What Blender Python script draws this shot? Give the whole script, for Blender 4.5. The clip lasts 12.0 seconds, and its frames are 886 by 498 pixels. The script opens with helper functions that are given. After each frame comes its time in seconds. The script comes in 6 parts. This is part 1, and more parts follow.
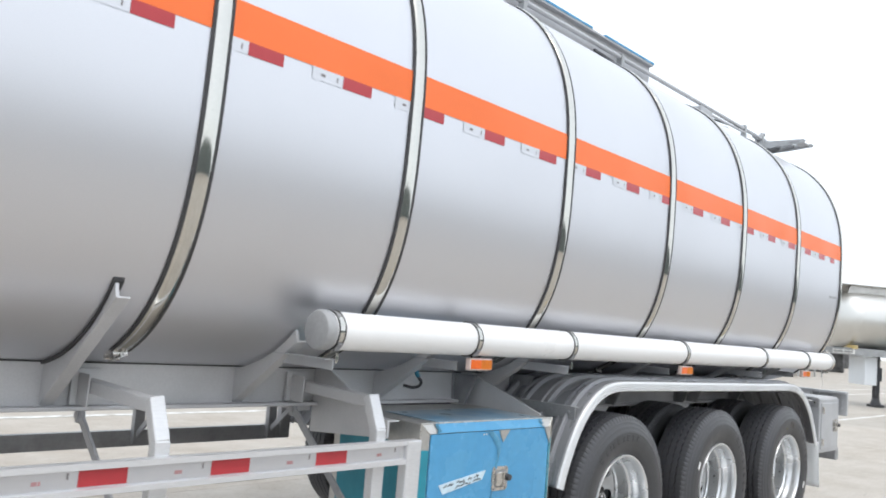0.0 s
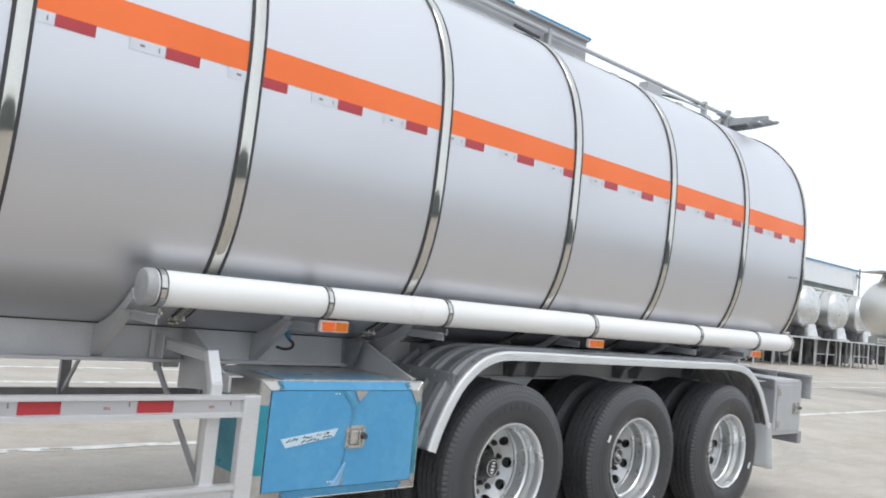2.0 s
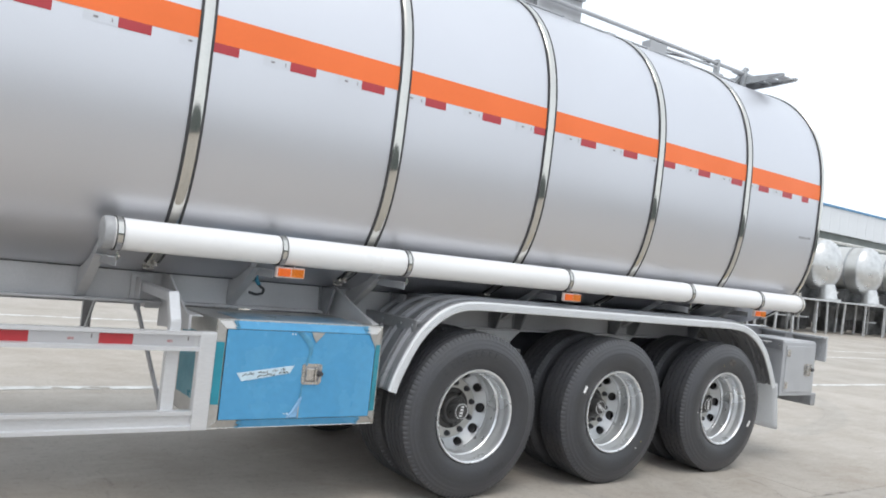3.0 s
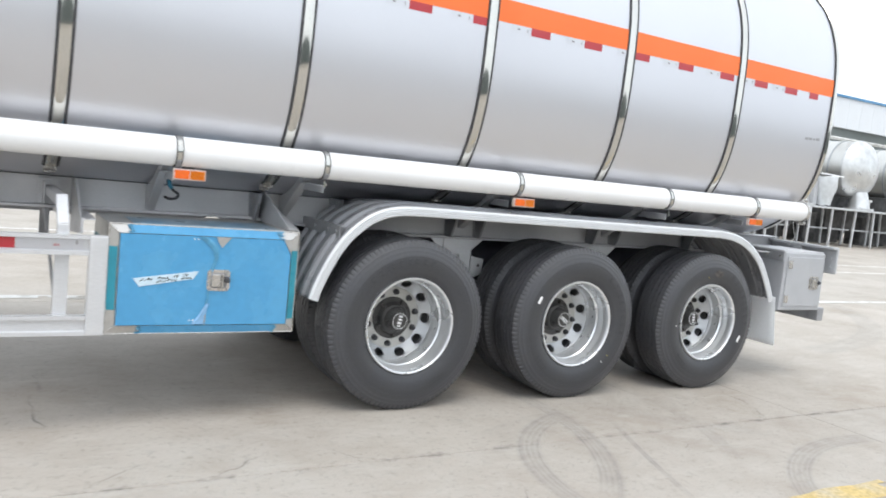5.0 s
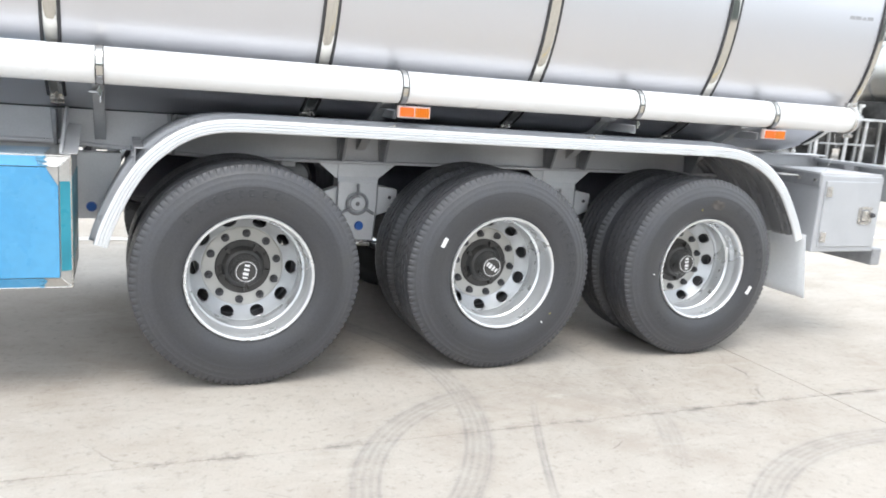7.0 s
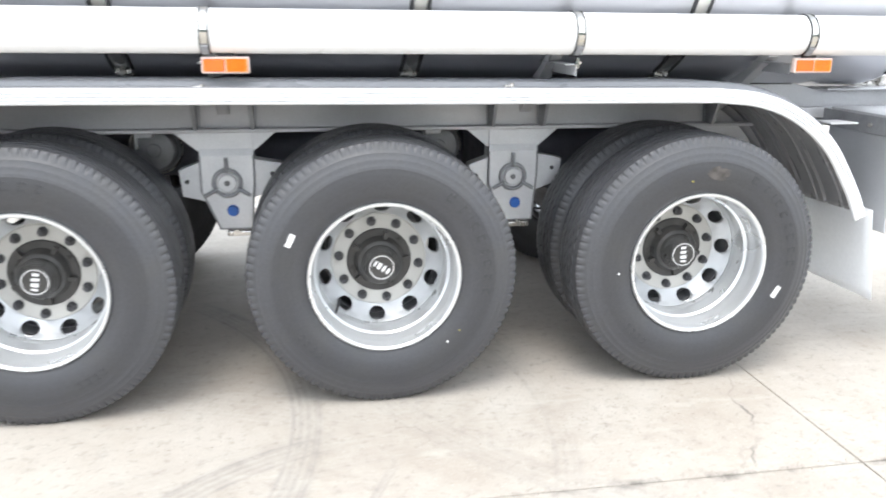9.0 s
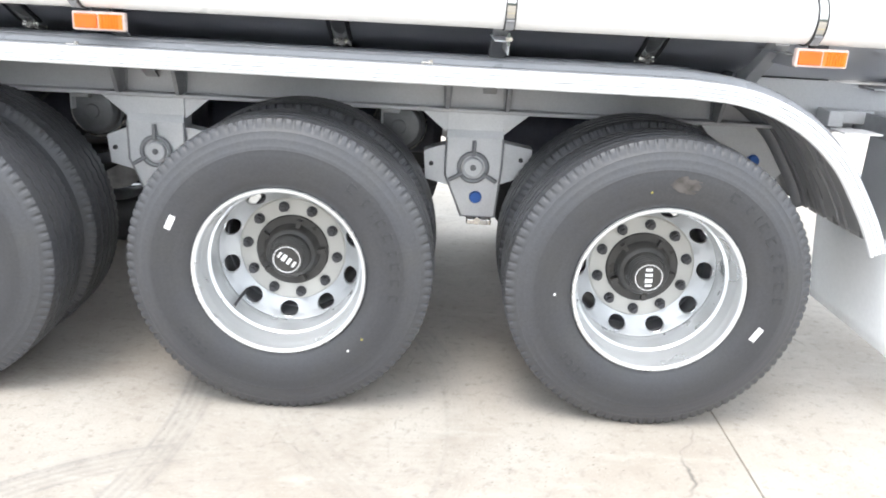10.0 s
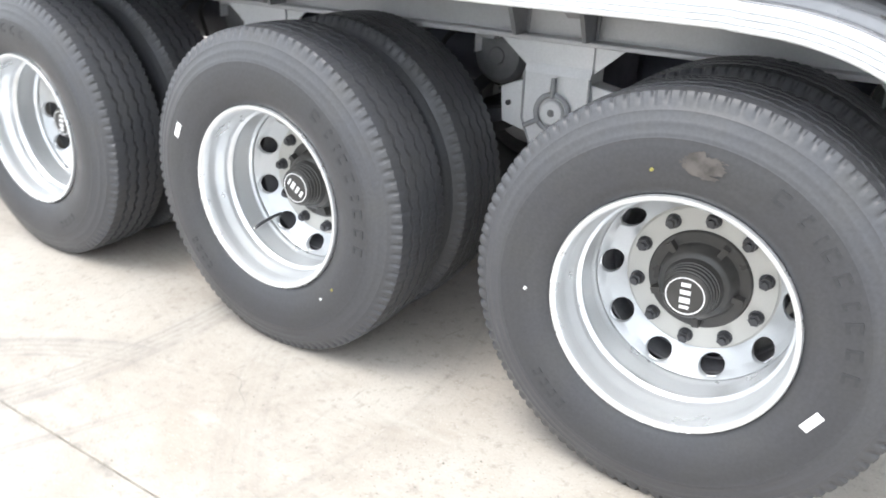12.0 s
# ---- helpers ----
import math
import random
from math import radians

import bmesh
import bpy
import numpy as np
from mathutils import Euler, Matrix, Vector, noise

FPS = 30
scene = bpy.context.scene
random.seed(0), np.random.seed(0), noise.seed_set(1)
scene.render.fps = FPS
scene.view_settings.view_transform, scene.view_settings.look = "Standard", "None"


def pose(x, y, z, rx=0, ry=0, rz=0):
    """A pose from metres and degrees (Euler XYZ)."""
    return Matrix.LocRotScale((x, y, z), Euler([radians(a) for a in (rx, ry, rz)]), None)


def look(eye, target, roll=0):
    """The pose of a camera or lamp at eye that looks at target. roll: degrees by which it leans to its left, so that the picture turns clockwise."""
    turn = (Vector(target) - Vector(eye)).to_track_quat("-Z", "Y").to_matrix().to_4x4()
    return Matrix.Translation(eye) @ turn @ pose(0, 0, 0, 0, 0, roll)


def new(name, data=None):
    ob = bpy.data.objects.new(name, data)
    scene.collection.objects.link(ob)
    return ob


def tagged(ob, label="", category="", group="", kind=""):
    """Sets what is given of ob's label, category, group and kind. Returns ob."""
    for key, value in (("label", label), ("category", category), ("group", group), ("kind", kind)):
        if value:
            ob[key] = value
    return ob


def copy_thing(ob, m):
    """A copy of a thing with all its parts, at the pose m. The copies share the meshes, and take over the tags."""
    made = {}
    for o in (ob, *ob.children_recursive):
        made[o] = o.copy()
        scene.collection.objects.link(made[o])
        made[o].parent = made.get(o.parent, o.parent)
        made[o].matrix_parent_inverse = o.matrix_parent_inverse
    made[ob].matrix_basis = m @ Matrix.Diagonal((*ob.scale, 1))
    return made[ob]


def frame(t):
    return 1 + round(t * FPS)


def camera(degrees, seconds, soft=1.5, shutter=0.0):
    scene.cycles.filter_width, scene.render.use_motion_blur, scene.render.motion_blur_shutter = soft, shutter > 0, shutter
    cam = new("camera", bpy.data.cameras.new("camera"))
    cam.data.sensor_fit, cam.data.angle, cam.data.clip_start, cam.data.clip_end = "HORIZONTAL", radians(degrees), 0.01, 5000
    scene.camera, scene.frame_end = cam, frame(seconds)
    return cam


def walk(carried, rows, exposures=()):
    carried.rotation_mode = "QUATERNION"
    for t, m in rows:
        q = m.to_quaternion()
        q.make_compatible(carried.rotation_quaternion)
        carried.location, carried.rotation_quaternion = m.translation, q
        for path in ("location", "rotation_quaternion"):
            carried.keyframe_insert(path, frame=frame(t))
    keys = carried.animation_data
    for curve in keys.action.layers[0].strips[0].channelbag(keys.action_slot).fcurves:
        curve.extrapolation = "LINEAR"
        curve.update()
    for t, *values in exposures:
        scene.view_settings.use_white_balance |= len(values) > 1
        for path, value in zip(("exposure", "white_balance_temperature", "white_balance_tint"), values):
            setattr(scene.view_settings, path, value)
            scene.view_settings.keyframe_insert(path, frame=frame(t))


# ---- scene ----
cam = camera(58.5, 12.0, soft=1.8, shutter=0.4)
PATH = [
    (0, (-5.58, -2.452, 1.516), (-4.14, -1.077, 1.703), 4.7),
    (0.5, (-5.377, -2.673, 1.511), (-3.995, -1.241, 1.71), 4.6),
    (1, (-5.188, -2.735, 1.495), (-3.742, -1.362, 1.642), 2.0),
    (1.5, (-5.008, -2.969, 1.485), (-3.668, -1.488, 1.592), 6.1),
    (2, (-4.928, -3.253, 1.506), (-3.599, -1.765, 1.642), 5.7),
    (2.5, (-4.824, -3.57, 1.505), (-3.496, -2.075, 1.54), 5.2),
    (2.7, (-4.681, -3.723, 1.494), (-3.45, -2.147, 1.542), 5.4),
    (4.3, (-4.06, -4.286, 1.487), (-2.994, -2.595, 1.412), 7.5),
    (4.5, (-3.946, -4.283, 1.47), (-2.897, -2.583, 1.374), 5.9),
    (5, (-3.599, -4.175, 1.486), (-2.587, -2.461, 1.292), 5.8),
    (5.5, (-3.177, -4.078, 1.441), (-2.173, -2.36, 1.241), 5.2),
    (6, (-2.746, -3.995, 1.45), (-1.848, -2.228, 1.183), 3.5),
    (6.5, (-2.303, -3.805, 1.444), (-1.42, -2.042, 1.112), 3.6),
    (6.7, (-2.129, -3.735, 1.423), (-1.284, -1.956, 1.074), 3.9),
    (8.3, (-0.85, -3.198, 1.503), (-0.484, -1.307, 0.966), 1.8),
    (8.5, (-0.688, -3.135, 1.49), (-0.355, -1.239, 0.946), 1.8),
    (9, (-0.301, -2.912, 1.493), (0.041, -1.021, 0.939), 0.6),
    (9.5, (0.163, -2.738, 1.492), (0.272, -0.83, 0.902), 1.6),
    (10, (0.541, -2.55, 1.493), (0.555, -0.652, 0.864), 3.0),
    (10.5, (0.919, -2.378, 1.467), (0.586, -0.505, 0.849), 1.2),
    (11, (1.275, -2.184, 1.441), (0.629, -0.426, 0.738), -0.1),
    (11.5, (1.499, -1.889, 1.436), (0.714, -0.212, 0.68), -0.1),
    (12, (1.763, -1.663, 1.41), (0.764, -0.127, 0.607), 1.7),
]
walk(cam, [(t, look(eye, target, roll)) for t, eye, target, roll in PATH],
     exposures=[(0, 0.22), (0.5, -0.05), (1, -0.08), (1.5, -0.04), (2.5, 0.02), (4.5, 0.24), (5.5, 0.47), (6.5, 0.70), (8.5, 1.11), (9.5, 1.26), (12, 1.33)])

# ---- light ----
world = bpy.data.worlds.new("overcast_sky")
scene.world = world
world.use_nodes = True
wn, wl = world.node_tree.nodes, world.node_tree.links
sky = wn.new("ShaderNodeTexSky")
sky.sky_type, sky.sun_disc = "NISHITA", False
sky.sun_elevation, sky.sun_rotation = radians(62), radians(200)
sky.air_density, sky.dust_density, sky.ozone_density = 1.0, 4.0, 1.5
cloud = wn.new("ShaderNodeMix")
cloud.data_type = "RGBA"
cloud.inputs[0].default_value = 0.80
wl.new(sky.outputs[0], cloud.inputs[6])
cloud.inputs[7].default_value = (10.0, 10.7, 11.4, 1)
back = wn["Background"]
wl.new(cloud.outputs[2], back.inputs[0])
back.inputs[1].default_value = 0.13
sun = new("sun", bpy.data.lights.new("sun", "SUN"))
sun.data.energy, sun.data.angle, sun.data.color = 0.9, radians(25), (1, 0.97, 0.92)
sun.matrix_world = look((-4, -9, 24), (0, 0, 0))

# ---- helpers of this scene ----
YC = 1.2                     # the trailer's long axis
TANK_A, TANK_B, TANK_N, TANK_Z = 1.238, 1.155, 2.55, 2.36
TANK_D, TANK_M = 1.179, 3.0   # the belly: its depth under the widest line, and its squareness
NOSE_UP = 0.0061             # the tank stands a little nose-up
HUB_Z = 0.531


def put(name, bm, material, parent=None, label="", m=None, smooth=False, angle=35):
    data = bpy.data.meshes.new(name)
    bmesh.ops.recalc_face_normals(bm, faces=bm.faces)
    bm.to_mesh(data)
    bm.free()
    data.materials.append(material)
    if smooth:
        data.shade_smooth()
        data.set_sharp_from_angle(angle=radians(angle))
    ob = new(name, data)
    if parent is not None:
        ob.parent = parent
    if m is not None:
        ob.matrix_basis = m
    if label:
        tagged(ob, label)
    return ob


def share(ob, m, parent=None):
    """One more object on the same mesh."""
    twin = new(ob.name.split(".")[0], ob.data)
    twin.parent = parent if parent is not None else ob.parent
    twin.matrix_basis = m
    if "label" in ob:
        tagged(twin, ob["label"])
    return twin


def box(bm, x0, x1, y0, y1, z0, z1, bevel=0.0, m=None):
    r = bmesh.ops.create_cube(bm, size=1, matrix=Matrix.LocRotScale(((x0 + x1) / 2, (y0 + y1) / 2, (z0 + z1) / 2), None, (x1 - x0, y1 - y0, z1 - z0)))
    vs = r["verts"]
    if bevel:
        es = list({e for v in vs for e in v.link_edges})
        r = bmesh.ops.bevel(bm, geom=es, offset=bevel, segments=2, affect="EDGES", profile=0.5)
        vs = list({v for f in r["faces"] for v in f.verts} | {v for v in vs if v.is_valid})
    if m is not None:
        bmesh.ops.transform(bm, matrix=m, verts=vs)
    return bm


def bar(bm, p0, p1, w, h, up=(0, 0, 1), bevel=0.004):
    """A straight bar of section w (sideways) by h (up) from p0 to p1."""
    p0, p1 = Vector(p0), Vector(p1)
    d = p1 - p0
    side = d.cross(Vector(up)).normalized()
    top = side.cross(d).normalized()
    m = Matrix((d.normalized(), side, top)).transposed().to_4x4()
    m.translation = (p0 + p1) / 2
    return box(bm, -d.length / 2, d.length / 2, -w / 2, w / 2, -h / 2, h / 2, bevel, m)


def rod(bm, p0, p1, r, seg=12, r2=None):
    p0, p1 = Vector(p0), Vector(p1)
    d = p1 - p0
    m = Matrix.Translation((p0 + p1) / 2) @ d.to_track_quat("Z", "Y").to_matrix().to_4x4()
    bmesh.ops.create_cone(bm, cap_ends=True, segments=seg, radius1=r, radius2=r if r2 is None else r2, depth=d.length, matrix=m)
    return bm


def plate(bm, pts, axis, lo, hi):
    """A flat plate: a polygon in the plane across the axis, from lo to hi along it."""
    def place(a, b, c):
        return {"x": (c, a, b), "y": (a, c, b), "z": (a, b, c)}[axis]
    low = [bm.verts.new(place(a, b, lo)) for a, b in pts]
    high = [bm.verts.new(place(a, b, hi)) for a, b in pts]
    bm.faces.new(low), bm.faces.new(high)
    for i in range(len(pts)):
        j = (i + 1) % len(pts)
        bm.faces.new((low[i], low[j], high[j], high[i]))
    return bm


def turn(bm, profile, seg, a0=0.0, a1=2 * math.pi, move=None):
    """Turns a profile of (radius, y) round the y axis."""
    whole = abs(a1 - a0 - 2 * math.pi) < 1e-6
    rows = []
    for i in range(seg if whole else seg + 1):
        a = a0 + (a1 - a0) * i / seg
        row = []
        for k, (r, y) in enumerate(profile):
            if move:
                r, y = move(i, k, r, y)
            row.append(bm.verts.new((r * math.cos(a), y, r * math.sin(a))))
        rows.append(row)
    for i in range(seg):
        p, q = rows[i], rows[(i + 1) % len(rows)]
        for k in range(len(profile) - 1):
            bm.faces.new((p[k], p[k + 1], q[k + 1], q[k]))
    return bm


def sweep(bm, pts, r, seg=8):
    """A round wire along points."""
    pts = [Vector(p) for p in pts]
    rows = []
    for i, p in enumerate(pts):
        d = (pts[min(i + 1, len(pts) - 1)] - pts[max(i - 1, 0)]).normalized()
        a = d.orthogonal().normalized() if i == 0 else (a - d * a.dot(d)).normalized()
        b = d.cross(a)
        rows.append([bm.verts.new(p + r * (math.cos(t) * a + math.sin(t) * b)) for t in (2 * math.pi * k / seg for k in range(seg))])
    for p, q in zip(rows, rows[1:]):
        for k in range(seg):
            bm.faces.new((p[k], p[(k + 1) % seg], q[(k + 1) % seg], q[k]))
    bm.faces.new(rows[0]), bm.faces.new(rows[-1])
    return bm


def spline(pts, n):
    """Points along a Catmull-Rom curve, n for each stretch."""
    pts = [Vector(p) for p in pts]
    ext = [2 * pts[0] - pts[1], *pts, 2 * pts[-1] - pts[-2]]
    out = []
    for i in range(1, len(ext) - 2):
        a, b, c, d = ext[i - 1:i + 3]
        for k in range(n):
            t = k / n
            out.append(0.5 * (2 * b + (c - a) * t + (2 * a - 5 * b + 4 * c - d) * t * t + (3 * b - a - 3 * c + d) * t ** 3))
    return out + [pts[-1]]


def shell(theta, off=0.0):
    """A place (y, z) on the tank's section: theta 0 is the near side, 90 degrees the top."""
    c, s = math.cos(theta), math.sin(theta)
    deep, k = (TANK_B, TANK_N) if s > 0 else (TANK_D, TANK_M)
    u, v = math.copysign(abs(c) ** (2 / k), c), math.copysign(abs(s) ** (2 / k), s)
    n = Vector((abs(u) ** (k - 1) / TANK_A * (1 if u > 0 else -1), abs(v) ** (k - 1) / deep * (1 if v > 0 else -1))).normalized()
    return YC - TANK_A * u - off * n[0], TANK_Z + deep * v + off * n[1]


def side_y(z, off=0.0):
    deep, k = (TANK_B, TANK_N) if z > TANK_Z else (TANK_D, TANK_M)
    return YC - TANK_A * max(0.0, 1 - abs((z - TANK_Z) / deep) ** k) ** (1 / k) - off


def tank_lift(x):
    return 0.014 - NOSE_UP * x


def belly_z(y):
    return TANK_Z - TANK_D * max(0.0, 1 - abs((y - YC) / TANK_A) ** TANK_M) ** (1 / TANK_M)


# ---- materials ----
def material(name, base, rough, metal=0.0, var=0.10, scale=3.0, grain=0.06, gscale=60.0, bump=0.05, rvar=0.10, tint=None, coat=0.0, stretch=(1, 1, 1), ior=1.45):
    """A surface with large stains, fine grain and relief. tint: the colour that the large stains lean to."""
    m = bpy.data.materials.new(name)
    m.use_nodes = True
    n, l = m.node_tree.nodes, m.node_tree.links
    bsdf = n["Principled BSDF"]
    where = n.new("ShaderNodeTexCoord")
    mp = n.new("ShaderNodeMapping")
    mp.inputs["Scale"].default_value = stretch
    l.new(where.outputs["Object"], mp.inputs[0])
    big, fine = n.new("ShaderNodeTexNoise"), n.new("ShaderNodeTexNoise")
    for t, s, d in ((big, scale, 5), (fine, gscale, 3)):
        t.inputs["Scale"].default_value, t.inputs["Detail"].default_value = s, d
        l.new(mp.outputs[0], t.inputs["Vector"])
    mix = n.new("ShaderNodeMix")
    mix.data_type = "RGBA"
    mix.inputs[6].default_value = (*base, 1)
    mix.inputs[7].default_value = (*(tint or [c * (1 - 2.2 * var) for c in base]), 1)
    ramp = n.new("ShaderNodeMapRange")
    ramp.inputs[1].default_value, ramp.inputs[2].default_value = 0.42, 0.75
    l.new(big.outputs[0], ramp.inputs[0])
    l.new(ramp.outputs[0], mix.inputs[0])
    g = n.new("ShaderNodeMapRange")
    g.inputs[1].default_value, g.inputs[2].default_value, g.inputs[3].default_value, g.inputs[4].default_value = 0.3, 0.7, 1 - grain, 1 + grain
    l.new(fine.outputs[0], g.inputs[0])
    mul = n.new("ShaderNodeVectorMath")
    mul.operation = "SCALE"
    l.new(mix.outputs[2], mul.inputs[0])
    l.new(g.outputs[0], mul.inputs[3])
    l.new(mul.outputs[0], bsdf.inputs["Base Color"])
    r = n.new("ShaderNodeMapRange")
    r.inputs[1].default_value, r.inputs[2].default_value, r.inputs[3].default_value, r.inputs[4].default_value = 0.3, 0.7, max(0.02, rough - rvar), min(1, rough + rvar)
    l.new(big.outputs[0], r.inputs[0])
    l.new(r.outputs[0], bsdf.inputs["Roughness"])
    bsdf.inputs["Metallic"].default_value = metal
    bsdf.inputs["IOR"].default_value = ior
    bsdf.inputs["Coat Weight"].default_value = coat
    if bump:
        b = n.new("ShaderNodeBump")
        b.inputs["Strength"].default_value, b.inputs["Distance"].default_value = bump, 0.003
        l.new(fine.outputs[0], b.inputs["Height"])
        l.new(b.outputs[0], bsdf.inputs["Normal"])
    return m


TANK = material("silver_tank_paint", (0.660, 0.666, 0.700), 0.39, 0.86, var=0.02, scale=0.7, grain=0.015, gscale=300, bump=0.01, rvar=0.03)
STEEL = material("polished_steel", (0.62, 0.61, 0.575), 0.08, 1.0, var=0.03, scale=4, grain=0.02, gscale=90, bump=0.01, rvar=0.04)
RUBBER = material("black_rubber_seal", (0.048, 0.048, 0.051), 0.55, var=0.1, bump=0.05)
GREY = material("grey_chassis_paint", (0.60, 0.60, 0.612), 0.45, 0.25, var=0.07, scale=2.5, grain=0.04, gscale=140, bump=0.03)
GREY_LIGHT = material("light_grey_paint", (0.47, 0.48, 0.50), 0.42, 0.15, var=0.05, scale=3, grain=0.03, gscale=140, bump=0.02)
ALU = material("brushed_aluminium", (0.69, 0.695, 0.71), 0.40, 0.45, var=0.05, scale=4, grain=0.04, gscale=160, bump=0.02, stretch=(0.2, 1, 1))
WHITE_PIPE = material("white_plastic_pipe", (0.84, 0.84, 0.84), 0.35, var=0.02, scale=2, grain=0.01, gscale=80, bump=0.01)
ORANGE = material("orange_vinyl", (0.92, 0.185, 0.042), 0.42, var=0.03, scale=1.5, grain=0.01, bump=0.0)
RED_TAPE = material("red_reflective_tape", (0.46, 0.035, 0.045), 0.35, var=0.05, scale=8, grain=0.08, gscale=400, bump=0.05, coat=0.3)
WHITE_TAPE = material("silver_reflective_tape", (0.640, 0.645, 0.675), 0.38, 0.80, var=0.03, scale=8, grain=0.05, gscale=400, bump=0.04)
PRINT = material("grey_print", (0.26, 0.24, 0.25), 0.5, bump=0)
PRINT_RED = material("red_print", (0.52, 0.28, 0.29), 0.5, bump=0)
BLUE_FILM = material("blue_protective_film", (0.082, 0.320, 0.570), 0.26, var=0.12, scale=4, grain=0.04, gscale=26, bump=0.34, tint=(0.105, 0.355, 0.590))
LID_FILM = material("dull_lid_film", (0.30, 0.40, 0.48), 0.34, 0.3, var=0.1, scale=5, grain=0.04, gscale=26, bump=0.2, tint=(0.15, 0.33, 0.50))
TEAL_FILM = material("teal_protective_film", (0.03, 0.27, 0.36), 0.35, var=0.12, scale=5, grain=0.03, gscale=30, bump=0.2)
CLEAR_TAPE = material("clear_blue_tape", (0.24, 0.46, 0.72), 0.25, var=0.12, scale=20, grain=0.05, gscale=60, bump=0.3, coat=0.4)
PALE_TAPE = material("pale_label_tape", (0.60, 0.74, 0.83), 0.4, var=0.04, scale=20, bump=0.1)
INK = material("black_ink", (0.02, 0.02, 0.03), 0.6, bump=0)


def tyre_rubber():
    """Black rubber, scuffed in rings round the axle."""
    m = material("tyre_rubber", (0.056, 0.057, 0.063), 0.42, var=0.14, scale=7, grain=0.10, gscale=120, bump=0.10, tint=(0.060, 0.060, 0.062))
    n, l = m.node_tree.nodes, m.node_tree.links
    where = next(t for t in n if t.type == "TEX_COORD")
    sep, xz, r, ring, at, gain, mul = (n.new("ShaderNode" + t) for t in ("SeparateXYZ", "CombineXYZ", "VectorMath", "CombineXYZ", "TexNoise", "MapRange", "VectorMath"))
    l.new(where.outputs["Object"], sep.inputs[0])
    l.new(sep.outputs[0], xz.inputs[0]), l.new(sep.outputs[2], xz.inputs[1])
    r.operation = "LENGTH"
    l.new(xz.outputs[0], r.inputs[0])
    big = n.new("ShaderNodeTexNoise")
    big.inputs["Scale"].default_value = 2.5
    l.new(where.outputs["Object"], big.inputs["Vector"])
    l.new(r.outputs["Value"], ring.inputs[0])
    scaled = n.new("ShaderNodeMath")
    scaled.operation = "MULTIPLY"
    scaled.inputs[1].default_value = 0.035
    l.new(big.outputs[0], scaled.inputs[0]), l.new(scaled.outputs[0], ring.inputs[1])
    at.inputs["Scale"].default_value, at.inputs["Detail"].default_value = 24, 5
    l.new(ring.outputs[0], at.inputs["Vector"])
    for k, v in zip((1, 2, 3, 4), (0.35, 0.70, 0.94, 1.12)):
        gain.inputs[k].default_value = v
    l.new(at.outputs[0], gain.inputs[0])
    base = n["Principled BSDF"].inputs["Base Color"]
    mul.operation = "SCALE"
    # paler outside the moulded line: light caught by the shoulder, put into the colour
    band, both_gains = n.new("ShaderNodeMapRange"), n.new("ShaderNodeMath")
    for k, v in zip((1, 2, 3, 4), (0.428, 0.446, 0.90, 1.16)):
        band.inputs[k].default_value = v
    l.new(r.outputs["Value"], band.inputs[0])
    both_gains.operation = "MULTIPLY"
    l.new(gain.outputs[0], both_gains.inputs[0]), l.new(band.outputs[0], both_gains.inputs[1])
    l.new(base.links[0].from_socket, mul.inputs[0]), l.new(both_gains.outputs[0], mul.inputs[3])
    l.new(mul.outputs[0], base)
    return m


TYRE = tyre_rubber()
HANGER = material("pale_grey_suspension_paint", (0.78, 0.785, 0.80), 0.38, 0.25, var=0.05, scale=5, grain=0.04, gscale=140, bump=0.04)
LETTER = material("raised_tyre_rubber", (0.043, 0.044, 0.048), 0.5, bump=0.05)
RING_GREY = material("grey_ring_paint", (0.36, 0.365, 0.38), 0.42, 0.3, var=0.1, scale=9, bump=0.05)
NAVY = material("dark_navy_enamel", (0.095, 0.097, 0.125), 0.5, var=0.15, scale=9, bump=0.05)
CHAMBER = material("grey_brake_enamel", (0.24, 0.24, 0.245), 0.38, 0.2, var=0.15, scale=9, bump=0.05)
RIM = material("silver_wheel_paint", (0.79, 0.805, 0.82), 0.29, 0.70, var=0.02, scale=6, grain=0.012, gscale=160, bump=0.01, rvar=0.03)
# the rim's silver, with the dish's inner shade put into the colour
DISC = material("silver_disc_paint", (0.58, 0.595, 0.61), 0.40, 0.45, var=0.03, scale=6, grain=0.02, gscale=200, bump=0.02, rvar=0.04)
NUT_FACE = material("pale_nut_face_paint", (0.54, 0.53, 0.50), 0.48, 0.15, var=0.03, scale=7, grain=0.02, gscale=200, bump=0.02, rvar=0.03)
RIM_DARK = material("grey_drum_steel", (0.32, 0.32, 0.33), 0.5, 0.5, var=0.2, scale=9)
DARK = material("black_axle_paint", (0.060, 0.060, 0.066), 0.45, var=0.2, scale=9, bump=0.06)
HUB = material("black_hub_enamel", (0.042, 0.041, 0.040), 0.34, var=0.25, tint=(0.070, 0.066, 0.063), scale=12, bump=0.04)
WHITE_MARK = material("white_paint_mark", (0.85, 0.85, 0.85), 0.5, bump=0)
YELLOW_MARK = material("yellow_paint_dot", (0.30, 0.27, 0.08), 0.5, bump=0)
AMBER = material("amber_lens", (0.90, 0.16, 0.02), 0.16, var=0.05, scale=40, grain=0.12, gscale=300, bump=0.3, coat=0.6)
AMBER_DULL = material("dull_amber_lens", (0.76, 0.24, 0.03), 0.22, var=0.08, scale=40, grain=0.12, gscale=300, bump=0.3, coat=0.4)
CLEAR_RIM = material("clear_lamp_rim", (0.75, 0.60, 0.55), 0.2, bump=0.05)
BLUE_CAP = material("blue_plastic_cap", (0.045, 0.17, 0.58), 0.35, bump=0.02)
